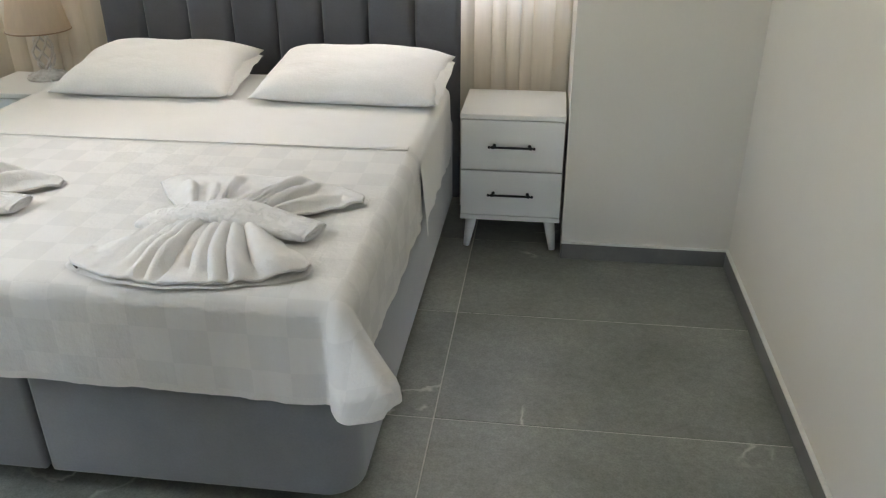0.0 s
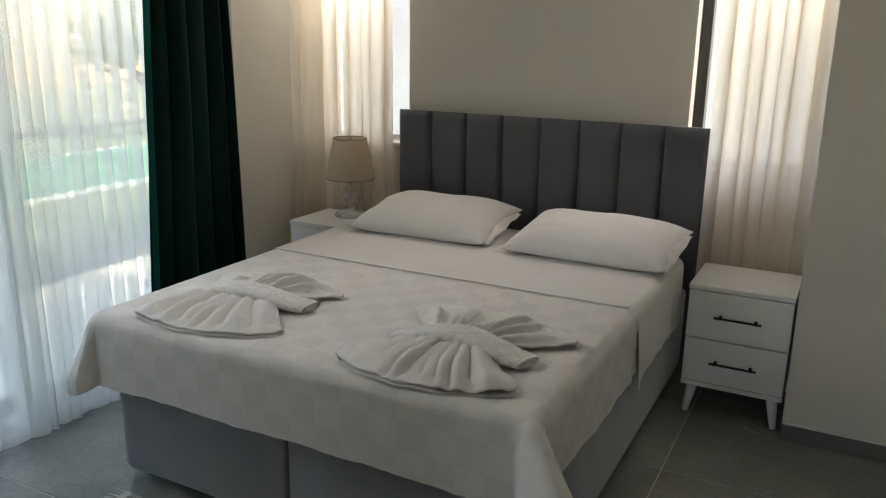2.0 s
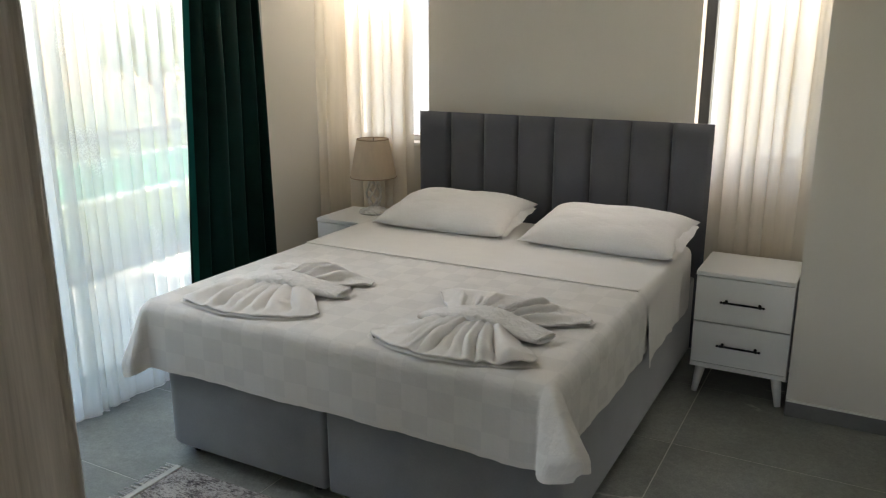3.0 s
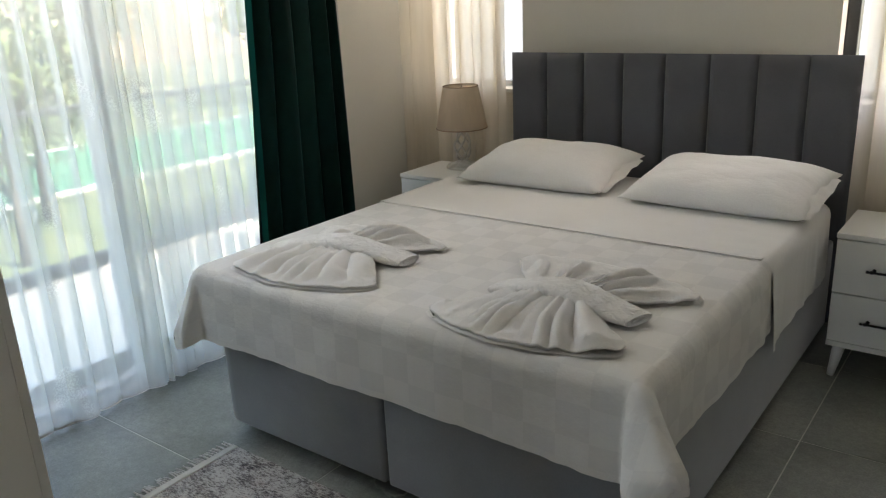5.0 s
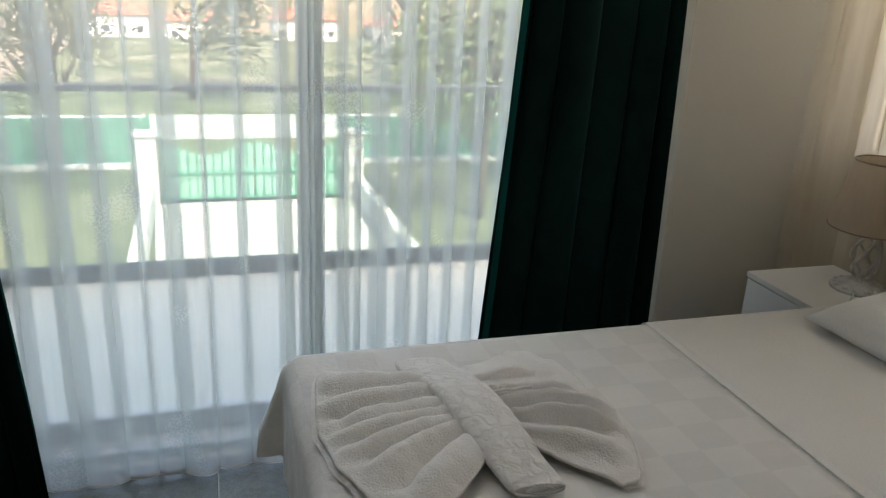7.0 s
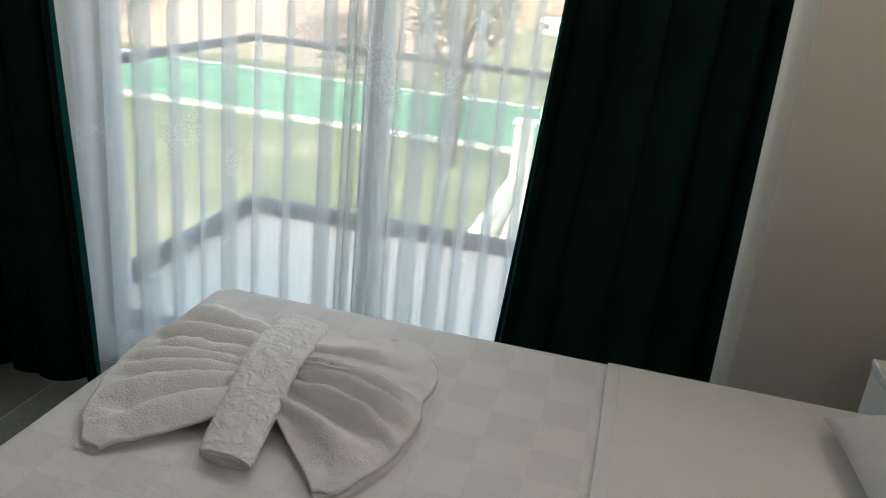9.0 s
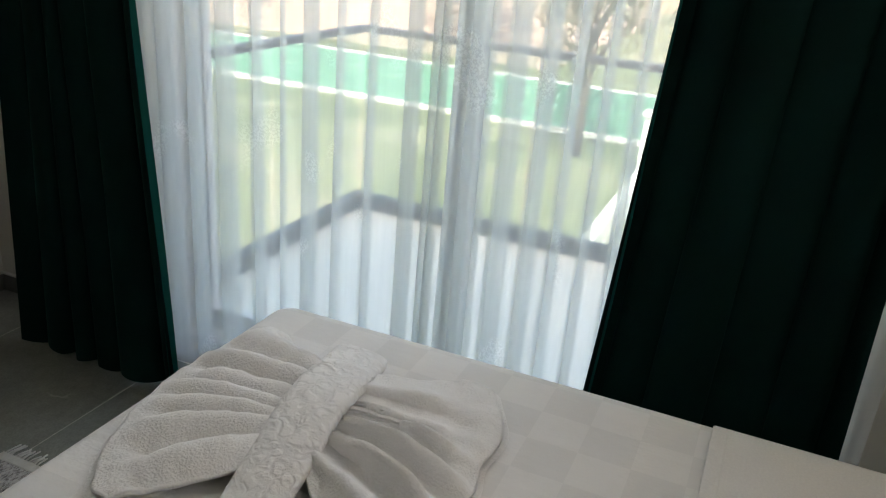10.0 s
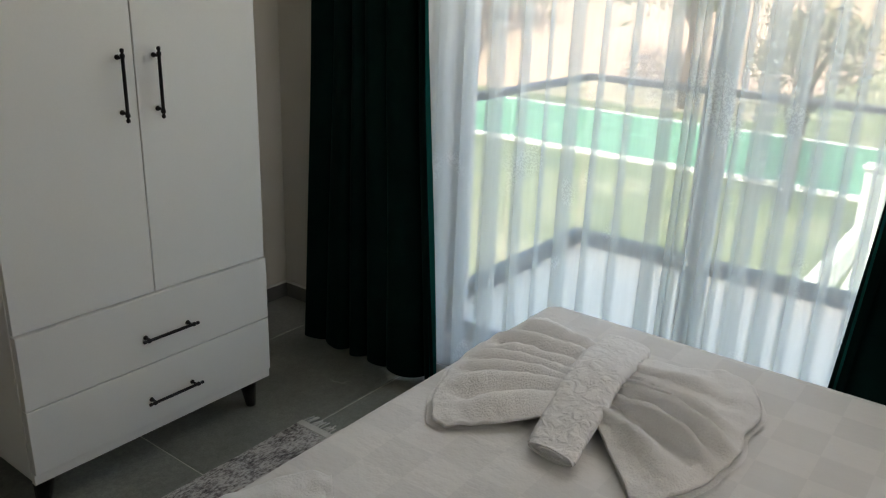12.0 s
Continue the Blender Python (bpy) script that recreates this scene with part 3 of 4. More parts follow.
pillow((-1.10, 3.49, BZ + 0.062), 1, 8, 1.0)
pillow((-0.29, 3.47, BZ + 0.064), -2, 8, 4.0)


# ---- towels folded as bows ----
def towel(place, turn, seed, n, foot, head, r0, r1, grow):
    t = thing("towel", place, "white terry towel folded into a fan-shaped bow", "towel", "folded towels on the bed")
    t.rotation_euler = (0, 0, radians(turn))
    for side, a0, a1, pleats in ((-1, *foot, n), (1, *head, n - 1)):
        def wing(u, v, side=side, a0=a0, a1=a1, pleats=pleats):
            th = radians(a0 + (a1 - a0) * u)
            mid = 1 - (2 * u - 1) ** 2
            R = (0.372 if side < 0 else grow) - 0.072 * mid + 0.014 * noise.noise((u * 6, side, seed)) - 0.035 * (math.exp(-(u / 0.035) ** 2) + math.exp(-((1 - u) / 0.035) ** 2))
            ox, oy = R * math.cos(th), R * math.sin(th)
            w_ = 2 * u - 1
            ix, iy = (r1 * 0.50) * (1 - u) + (r0 * 0.62) * u, side * 0.030
            k = v ** 0.92
            x, y = ix + (ox - ix) * k, iy + (oy - iy) * k
            drift = 0.10 * noise.noise((u * 3.1, v * 0.9, seed + 4 + 2 * side)) * (1 - w_ * w_)
            ph = math.pi + 2 * math.pi * pleats * (0.5 + 0.5 * math.tanh(1.1 * w_) / math.tanh(1.1) + drift)
            fold = 0.5 + 0.5 * math.cos(ph)
            fold = fold ** 1.35
            ridge = noise.noise((math.floor(ph / (2 * math.pi) + 0.5) * 1.7, 3.3 * side, seed))
            reach = 0.76 + 0.25 * ridge + 0.12 * noise.noise((u * 4, 1.5, seed + side))
            fade = 1 / (1 + math.exp((v - reach) / 0.085))
            amp = (0.019 + (0.042 if side < 0 else 0.055) * v * (1 - 0.55 * v)) * fade * (1 + 0.75 * ridge) * (7 / n) ** 0.55 * (1 - 0.3 * w_ * w_)
            z = 0.006 + amp * fold + 0.018 * (1 - v) ** 1.5
            z += 0.010 * noise.noise((u * 5, v * 1.6, seed + 9)) * v * (1 - 0.5 * v)
            z += 0.0065 * noise.noise((x * 17, y * 17, seed)) + 0.0026 * noise.noise((x * 50, y * 50, seed))
            puff = math.exp(-((v - 0.86) / 0.09) ** 2)
            z += 0.007 * puff * (0.7 + 0.8 * noise.noise((u * 6, 4.0, seed))) 
            bend = 0.012 * math.sin(ph + 0.8) * fade * 6 / n
            return (x + bend * math.sin(th), y - bend * math.cos(th), max(z, 0.004))
        b = sheet(170, 40, wing)
        o = part("wing", b, TERRY, t, "", True)
        md = o.modifiers.new("thick", "SOLIDIFY")
        md.thickness, md.offset = 0.007, 1.0
        def under(u, v, wing=wing, side=side):
            x, y, z = wing(u, 0.55 + 0.45 * v)
            return (x * (1 + 0.03 * v), y * (1 + 0.035 * v), 0.002 + 0.12 * z)
        part("under_layer", sheet(110, 6, under), TERRY, t, "", True)
        def border(u, v, wing=wing):
            x, y, z = wing(u, 0.985 - 0.05 * v)
            return (x, y, z + 0.006)
        part("border", sheet(150, 2, border), TOWEL_BAND, t, "", True)
    def roll(u, v):
        a = 2 * math.pi * u
        x = r0 + (r1 - r0) * v
        end = min(v, 1 - v)
        fat = 1.0 - 0.10 * max(0, 1 - end / 0.04) + 0.07 * noise.noise((v * 4, math.cos(a), seed))
        ca, sa = math.cos(a), math.sin(a)
        flat = abs(sa) ** 0.7 * (1 if sa > 0 else -1)
        wid = abs(ca) ** 0.8 * (1 if ca > 0 else -1)
        rise = 0.030 * math.exp(-((v - 0.48) / 0.27) ** 2)
        press = 0.34 * max(0.0, 1 - end / 0.22)
        return (x + 0.012 * ca, (0.060 - 0.010 * v) * wid * fat, (0.022 + 0.021 * flat * fat) * (1 - press) + rise + 0.003 * noise.noise((x * 30, ca * 2, seed)))
    rb = sheet(36, 60, roll, True)
    o = part("roll", rb, ROLL_TERRY, t, "tightly rolled towel middle with embossed pattern", True)
    for e, rise in ((r0 + 0.005, 0.030 * math.exp(-(0.48 / 0.27) ** 2)), (r1 - 0.006, 0.030 * math.exp(-(0.52 / 0.27) ** 2))):
        def cap(u, v, e=e, rise=rise):
            a = 2 * math.pi * u
            return (e + 0.012 * math.cos(a) * v, 0.050 * math.cos(a) * v, 0.0145 + rise + 0.0115 * math.sin(a) * v)
        part("roll_end", sheet(24, 3, cap, True), TERRY, t, "", True)
        for q in (0.9, 0.5):
            ring = [(e + (0.004 if e > 0 else -0.004) + 0.012 * math.cos(a) * q, 0.050 * math.cos(a) * q, 0.0145 + rise + 0.0125 * q * math.sin(a)) for a in (0.3 + 0.25 * k for k in range(25))]
            part("roll_end", tube(ring, 0.0022, 6), TERRY, t, "", True)
    return t


def embossed(name):
    m, nt, b = node_mat(name)
    co = nt.nodes.new("ShaderNodeTexCoord").outputs["Object"]
    vo = nt.nodes.new("ShaderNodeTexVoronoi")
    vo.inputs["Scale"].default_value = 27.0
    vo.feature = "DISTANCE_TO_EDGE"
    warp = nt.nodes.new("ShaderNodeTexNoise")
    warp.inputs["Scale"].default_value = 24.0
    nt.links.new(co, warp.inputs["Vector"])
    nt.links.new(mixed(nt, co, warp.outputs["Color"], 0.09), vo.inputs["Vector"])
    loops = tex_noise(nt, co, 420.0, 3.0)
    emb = ramp(nt, vo.outputs["Distance"], [(0.05, (0,) * 3), (0.22, (1,) * 3)])
    c = mixed(nt, (0.80, 0.79, 0.78), (0.86, 0.85, 0.84), emb)
    nt.links.new(c, b.inputs["Base Color"])
    b.inputs["Roughness"].default_value = 0.95
    b.inputs["Sheen Weight"].default_value = 0.4
    bumped(nt, b, [(loops, 0.6, 0.002), (emb, 0.5, 0.004)])
    return m


ROLL_TERRY = embossed("embossed_terry")
TOWEL_BAND = surface("towel_woven_band", (0.74, 0.73, 0.72), (0.80, 0.79, 0.78), 12, 300, 0.8, 0.4, 0.001)
towel((-1.17, 2.20, BZ + 0.002), 9.5, 2.0, 7, (-38, -147), (27, 134), -0.255, 0.26, 0.372)
bow = towel((-0.345, 2.19, BZ + 0.002), -5, 6.0, 9, (-27, -140), (34, 142), -0.19, 0.255, 0.41)


tag = part("tag", box(-0.024, 0.024, -0.009, 0.009, 0.004, 0.0055), LINEN, bow, "small white sewn tag with a dark line")
tag.matrix_basis = Matrix.Translation((-0.225, -0.262, 0.0)) @ Matrix.Rotation(radians(-35), 4, "Z")
part("print", box(-0.012, 0.014, -0.003, 0.001, 0.0056, 0.0062), BLACK_METAL, tag)

# ---- nightstands ----
def bar_handle(length, parent, place, turn, group_axis="x"):
    """A black bar pull: two posts with collars, a turned bar and ball ends."""
    h = length / 2
    prof = [(0.002, -h - 0.012), (0.005, -h - 0.010), (0.0055, -h - 0.004), (0.003, -h), (0.0065, -h + 0.004), (0.0065, -h + 0.010), (0.0045, -h + 0.014), (0.0048, 0.0),
            (0.0045, h - 0.014), (0.0065, h - 0.010), (0.0065, h - 0.004), (0.003, h), (0.0055, h + 0.004), (0.005, h + 0.010), (0.002, h + 0.012)]
    b = lathe(prof, 12)
    for e in (-h + 0.012, h - 0.012):
        post = lathe([(0.007, 0), (0.007, 0.003), (0.004, 0.006), (0.004, 0.026)], 10)
        merged(b, post, Matrix.Translation((0, 0.026, e)) @ Matrix.Rotation(radians(90), 4, "X"))
    o = part("handle", b, BLACK_METAL, parent, "black metal bar handle", True)
    o.matrix_basis = Matrix.Translation(place) @ Matrix.Rotation(radians(turn), 4, "Y")
    return o


def nightstand(place, label):
    n = thing("nightstand", place, label, "nightstand", "bedside nightstands")
    w, d, h = 0.405, 0.36, 0.575
    part("top", box(0, w, 0, d, h - 0.02, h, 0.0025), WHITE_BOARD, n)
    part("side_panel", box(0.002, 0.018, 0.0215, d, 0.135, h - 0.0205, 0.001, 1), WHITE_BOARD, n)
    part("side_panel", box(w - 0.018, w - 0.002, 0.0215, d, 0.135, h - 0.0205, 0.001, 1), WHITE_BOARD, n)
    part("back_panel", box(0.0185, w - 0.0185, d - 0.012, d - 0.002, 0.152, h - 0.0205), WHITE_BOARD, n)
    part("bottom", box(0.0185, w - 0.0185, 0.0215, d - 0.013, 0.135, 0.1515, 0.001, 1), WHITE_BOARD, n)
    part("plinth", box(0.002, w - 0.002, 0.001, 0.021, 0.133, 0.1525, 0.001, 1), WHITE_BOARD, n)
    for z0, z1, hz in ((0.155, 0.343, 0.252), (0.348, 0.551, 0.452)):
        dr = part("drawer", box(0.003, w - 0.003, 0.003, 0.0205, z0, z1, 0.0015, 1), WHITE_BOARD, n)
        bar_handle(0.16, dr, (w / 2, -0.026, hz), 90)
    for x, y in ((0.045, 0.045), (w - 0.045, 0.045), (0.045, d - 0.045), (w - 0.045, d - 0.045)):
        sx, sy = (-1 if x < w / 2 else 1), (-1 if y < d / 2 else 1)
        part("leg", tube([(x, y, 0.1345), (x + sx * 0.008, y + sy * 0.006, 0.08), (x + sx * 0.02, y + sy * 0.014, 0.0)], [0.024, 0.02, 0.013], 14), WHITE_BOARD, n, "", True)
    part("brace", box(0.04, w - 0.04, 0.03, 0.055, 0.12, 0.1345, 0.001, 1), WHITE_BOARD, n)
    return n


nightstand((0.125, 3.413, 0), "white two-drawer nightstand with black handles beside the wall pier")
nightstand((-1.981, 3.474, 0), "white two-drawer nightstand with a lamp on top")

# ---- bedside lamp ----
LAMP_SHADE = sheer_cloth("beige_lampshade", (0.68, 0.57, 0.45), 0.0, 0.45)
STEM_WHITE = surface("distressed_white_metal", (0.52, 0.50, 0.46), (0.78, 0.77, 0.74), 28, 120, 0.55, 0.4, 0.001)
lamp = thing("table_lamp", (-1.768, 3.745, 0.575), "table lamp with tapered beige shade and twisted white openwork stem", "lamp")
part("base", lathe([(0.088, 0), (0.09, 0.006), (0.085, 0.012), (0.07, 0.016), (0.064, 0.022), (0.04, 0.03), (0.03, 0.037), (0.022, 0.042)], 28), STEM_WHITE, lamp, "round carved white foot", True)
for k in range(14):
    a = 2 * math.pi * k / 14
    bb = bmesh.new()
    bmesh.ops.create_uvsphere(bb, u_segments=8, v_segments=6, radius=0.011, matrix=Matrix.LocRotScale((0.074 * math.cos(a), 0.074 * math.sin(a), 0.014), None, (1, 1, 0.55)))
    part("carving", bb, STEM_WHITE, lamp, "", True)
for k in range(5):
    pts = []
    for j in range(15):
        q = j / 14
        a = 2 * math.pi * (k / 5 + 0.42 * q)
        r = 0.018 + 0.026 * math.sin(math.pi * min(1, q * 1.02)) ** 0.8 * (1.15 - 0.35 * q)
        pts.append((r * math.cos(a), r * math.sin(a), 0.04 + 0.155 * q))
    part("twisted_bar", tube(pts, 0.0058, 7), STEM_WHITE, lamp, "", True)
part("collar", lathe([(0.02, 0.19), (0.024, 0.195), (0.02, 0.205), (0.012, 0.21), (0.012, 0.235)], 18), STEM_WHITE, lamp, "", True)
part("socket", lathe([(0.016, 0.235), (0.018, 0.24), (0.018, 0.285), (0.014, 0.29)], 16), WHITE_BOARD, lamp, "", True)
BULB = surface("frosted_bulb", (0.72, 0.70, 0.66), (0.76, 0.74, 0.70), 4, 50, 0.3, 0.0)
part("bulb", lathe([(0.012, 0.29), (0.02, 0.305), (0.03, 0.33), (0.031, 0.345), (0.024, 0.365), (0.006, 0.374)], 18), BULB, lamp, "", True)
shade = sheet(48, 8, lambda u, v: ((0.133 - 0.042 * v) * math.cos(2 * math.pi * u), (0.133 - 0.042 * v) * math.sin(2 * math.pi * u), 0.21 + 0.215 * v), True)
sh = part("shade", shade, LAMP_SHADE, lamp, "tapered beige fabric shade", True)
for r, z in ((0.133, 0.21), (0.091, 0.425)):
    ring = tube([(r * math.cos(2 * math.pi * k / 40), r * math.sin(2 * math.pi * k / 40), z) for k in range(41)], 0.0028, 6)
    part("shade_ring", ring, surface("shade_trim", (0.34, 0.25, 0.17), (0.40, 0.30, 0.21), 6, 80), sh, "", True)
for k in range(3):
    a = 2 * math.pi * k / 3
    part("spoke", tube([(0.014 * math.cos(a), 0.014 * math.sin(a), 0.40), (0.090 * math.cos(a), 0.090 * math.sin(a), 0.424)], 0.0016, 6), BLACK_METAL, sh)
cable = [(-1.715, 3.675, 0.580), (-1.66, 3.60, 0.579), (-1.62, 3.575, 0.579), (-1.595, 3.56, 0.5795), (-1.577, 3.56, 0.578), (-1.5725, 3.565, 0.55), (-1.572, 3.58, 0.4), (-1.572, 3.6, 0.1), (-1.57, 3.65, 0.006)]
tagged(part("lamp_cable", tube(cable, 0.003, 6), WHITE_BOARD, None, "", True), "thin white lamp cable over the nightstand edge", "cable")

# ---- wardrobe ----
WX0, WX1, WY, WD = -1.42, -0.615, 0.90, 0.62
wr = thing("wardrobe", (WX0, WY, 0), "white two-door wardrobe with two drawers and black handles", "wardrobe")
W = WX1 - WX0
HT = 2.06
part("side_panel", box(0, 0.018, -WD, -0.02, 0.125, HT, 0.001, 1), WHITE_BOARD, wr)
part("side_panel", box(W - 0.018, W, -WD, -0.02, 0.125, HT, 0.001, 1), WHITE_BOARD, wr)
part("top", box(0.0185, W - 0.0185, -WD, -0.02, HT - 0.018, HT, 0.001, 1), WHITE_BOARD, wr)
part("bottom", box(0.0185, W - 0.0185, -WD, -0.0205, 0.125, 0.143, 0.001, 1), WHITE_BOARD, wr)
part("back_panel", box(0.0185, W - 0.0185, -WD, -WD + 0.008, 0.1435, HT - 0.0185), WHITE_BOARD, wr)
part("shelf", box(0.0185, W - 0.0185, -WD + 0.009, -0.0205, 0.54, 0.558), WHITE_BOARD, wr)
part("plinth", box(0.0, W, -0.0195, -0.002, 0.117, 0.146, 0.001, 1), WHITE_BOARD, wr)
for x0, x1, hx in ((0.0015, W / 2 - 0.0015, 0.345), (W / 2 + 0.0015, W - 0.0015, 0.45)):
    dr = part("door", box(x0, x1, -0.0195, -0.0015, 0.552, HT, 0.0015, 1), WHITE_BOARD, wr)
    bar_handle(0.165, dr, (hx, 0.0245, 1.138), 0).matrix_basis @= Matrix.Rotation(radians(180), 4, "Z")
for z0, z1, hz in ((0.149, 0.337, 0.226), (0.340, 0.548, 0.426)):
    dr = part("drawer", box(0.0015, W - 0.0015, -0.0195, 0.006, z0, z1, 0.0015, 1), WHITE_BOARD, wr)
    bar_handle(0.165, dr, (0.381, 0.032, hz), 90).matrix_basis @= Matrix.Rotation(radians(180), 4, "Z")
for x, y in ((0.05, -0.06), (W - 0.05, -0.06), (0.05, -WD + 0.06), (W - 0.05, -WD + 0.06)):
    part("leg", tube([(x, y, 0.1245), (x, y, 0.11), (x + (0.012 if x > 0.4 else -0.012), y, 0.0)], [0.036, 0.032, 0.016], 14), BLACK_METAL, wr, "tapered black foot", True)


# ---- rug ----
def rug_cloth(name):
    m, nt, b = node_mat(name)
    co = nt.nodes.new("ShaderNodeTexCoord").outputs["Object"]
    worn, fleck = tex_noise(nt, co, 9.0, 9.0, 0.75), tex_noise(nt, co, 70.0, 4.0, 0.7, (1, 2.5, 1))
    mask = mixed(nt, worn, fleck, 0.5)
    c = ramp(nt, mask, [(0.40, (0.07, 0.065, 0.07)), (0.47, (0.26, 0.235, 0.23)), (0.53, (0.55, 0.53, 0.51)), (0.70, (0.68, 0.66, 0.63))])
    blush = ramp(nt, tex_noise(nt, co, 16.0), [(0.55, (1, 1, 1)), (0.75, (0.9, 0.78, 0.76))])
    nt.links.new(mixed(nt, c, blush, 0.8, "MULTIPLY"), b.inputs["Base Color"])
    b.inputs["Roughness"].default_value = 0.95
    bumped(nt, b, [(tex_noise(nt, co, 400.0), 0.5, 0.002)])
    return m


RX0, RX1, RY0, RY1 = -1.40, 0.10, 1.06, 1.835
rug = thing("rug", (RX0, RY0, 0.0), "worn grey and ivory patterned rug with fringed ends", "rug")
def pile(u, v):
    return ((RX1 - RX0) * u, (RY1 - RY0) * v, 0.009 + 0.0015 * noise.noise((u * 9, v * 6, 0)))
b = sheet(60, 30, pile)
merged(b, box(0, RX1 - RX0, 0, RY1 - RY0, 0.0005, 0.007))
part("cloth", b, rug_cloth("worn_rug"), rug, "", True)
rnd = random.Random(5)
FRINGE = surface("ivory_fringe", (0.60, 0.58, 0.54), (0.72, 0.70, 0.66), 20, 200, 0.95)
for end, sx in ((0.0, -1), (RX1 - RX0, 1)):
    fb = bmesh.new()
    for k in range(90):
        y = (RY1 - RY0) * (k + 0.5) / 90
        dy = rnd.uniform(-0.012, 0.012)
        merged(fb, tube([(end, y, 0.006), (end + sx * 0.03, y + dy * 0.5, 0.008), (end + sx * rnd.uniform(0.05, 0.07), y + dy, 0.0035)], 0.0026, 5))
    part("fringe", fb, FRINGE, rug, "ivory knotted fringe", True)
    part("border", box(end - 0.012 + (-0.004 if sx < 0 else 0.004), end + 0.012, 0, RY1 - RY0, 0.0005, 0.0125, 0.002, 1), FRINGE, rug)

# ---- balcony ----
BLX, BLY0, BLY1, BLZ = -4.0, 0.715, 4.6, -0.09
structure("floor_balcony", box(BLX, XW - T, BLY0, BLY1, BLZ - 0.2, BLZ), BALCONY_TILE, "pale grey tiled balcony floor", "balcony floor")
rail = thing("balustrade", (BLX, BLY0, BLZ), "glass balcony balustrade with dark top rail and base channel", "balustrade")
inv = Matrix.Translation(rail.location).inverted()
def rail_bit(n, b, m):
    o = part(n, b, m)
    o.parent, o.matrix_parent_inverse = rail, inv
    return o
rail_bit("base_channel", box(BLX - 0.03, BLX + 0.03, BLY0 - 0.03, BLY1, BLZ, BLZ + 0.085, 0.004), DARK_ALU)
rail_bit("base_channel", box(BLX + 0.03, XW - T, BLY0 - 0.03, BLY0 + 0.03, BLZ, BLZ + 0.085, 0.004), DARK_ALU)
rail_bit("top_rail", box(BLX - 0.025, BLX + 0.025, BLY0 - 0.025, BLY1, 0.885, 0.92, 0.005), DARK_ALU)
rail_bit("top_rail", box(BLX + 0.025, XW - T, BLY0 - 0.025, BLY0 + 0.025, 0.885, 0.92, 0.005), DARK_ALU)
for k in range(4):
    y0 = BLY0 + 0.02 + k * 0.97
    rail_bit("pane", pane_sheet((BLX, y0, BLZ + 0.085), (BLX, min(y0 + 0.95, BLY1), BLZ + 0.085), (BLX, min(y0 + 0.95, BLY1), 0.885), (BLX, y0, 0.885)), RAIL_GLASS).visible_shadow = False
for k in range(2):
    x0 = BLX + 0.03 + k * 0.81
    rail_bit("pane", pane_sheet((x0, BLY0, BLZ + 0.085), (x0 + 0.79, BLY0, BLZ + 0.085), (x0 + 0.79, BLY0, 0.885), (x0, BLY0, 0.885)), RAIL_GLASS).visible_shadow = False

# ---- lower storey of the house ----
structure("facade_lower", box(XW - T + 0.02, 5.0, -4.0, YH + T - 0.02, -3.25, -0.205), surface("house_render", (0.62, 0.60, 0.56), (0.70, 0.68, 0.64), 0.8, 15, 0.9, 0.2, 0.004), "plain rendered lower storey of the house", "facade")

# ---- garden and street ----
GZ = -3.2
def lawn(name):
    m, nt, b = node_mat(name)
    co = nt.nodes.new("ShaderNodeTexCoord").outputs["Object"]
    c = ramp(nt, tex_noise(nt, co, 0.35, 6.0), [(0.35, (0.095, 0.118, 0.055)), (0.52, (0.155, 0.17, 0.09)), (0.68, (0.26, 0.24, 0.165))])
    c = mixed(nt, c, ramp(nt, tex_noise(nt, co, 9.0, 5.0), [(0.3, (0.6,) * 3), (0.7, (1,) * 3)]), 0.8, "MULTIPLY")
    nt.links.new(c, b.inputs["Base Color"])
    b.inputs["Roughness"].default_value = 0.95
    bumped(nt, b, [(tex_noise(nt, co, 40.0), 0.6, 0.03)])
    return m
bm = bmesh.new()
bm.free()
def terrain(u, v):
    """Level round the house, dropping away beyond the far field, out to the horizon."""
    far = 2 * u - 1
    x = 60 * far + 840 * far ** 5
    side = 2 * v - 1
    y = 80 * side + 820 * side ** 5
    q = min(1.0, max(0.0, (-46 - x) / 96))
    return (x, y, GZ - 8.5 * q * q * (3 - 2 * q))
structure("ground", sheet(160, 40, terrain), lawn("lawn"), "patchy green lawn and dry earth", "ground")
CONCRETE = surface("concrete", (0.40, 0.39, 0.36), (0.48, 0.47, 0.44), 0.8, 12, 0.9, 0.3, 0.01)
PLASTER = surface("white_plaster", (0.52, 0.50, 0.47), (0.60, 0.58, 0.55), 0.9, 20, 0.85, 0.2, 0.004)
GREEN_PAINT = surface("green_paint", (0.06, 0.26, 0.17), (0.09, 0.33, 0.22), 2, 40, 0.5)
bm = bmesh.new()
top = [bm.verts.new(q) for q in ((-5.5, 1.2, GZ + 0.02), (-5.5, 5.6, GZ + 0.02), (-16.3, 4.7, GZ + 0.02), (-16.3, 0.7, GZ + 0.02))]
f = bm.faces.new(top)
bmesh.ops.extrude_face_region(bm, geom=[f])
bmesh.ops.translate(bm, verts=top, vec=(0, 0, -0.1))
structure("driveway", bm, CONCRETE, "pale concrete driveway to the gate", "driveway")
structure("road", box(-26.6, -22.8, -80, 90, GZ - 0.1, GZ + 0.03), CONCRETE, "pale concrete road behind the fence", "road")
for nm, y0, y1, ax, bx in (("garden_wall", 0.55, 0.75, -16.2, -8.0), ("garden_wall", 4.75, 4.95, -16.2, -7.0)):
    tagged(part(nm, box(ax, bx, y0, y1, GZ, GZ + 0.55, 0.02), PLASTER), "low white plastered wall beside the driveway", "wall", "driveway walls")
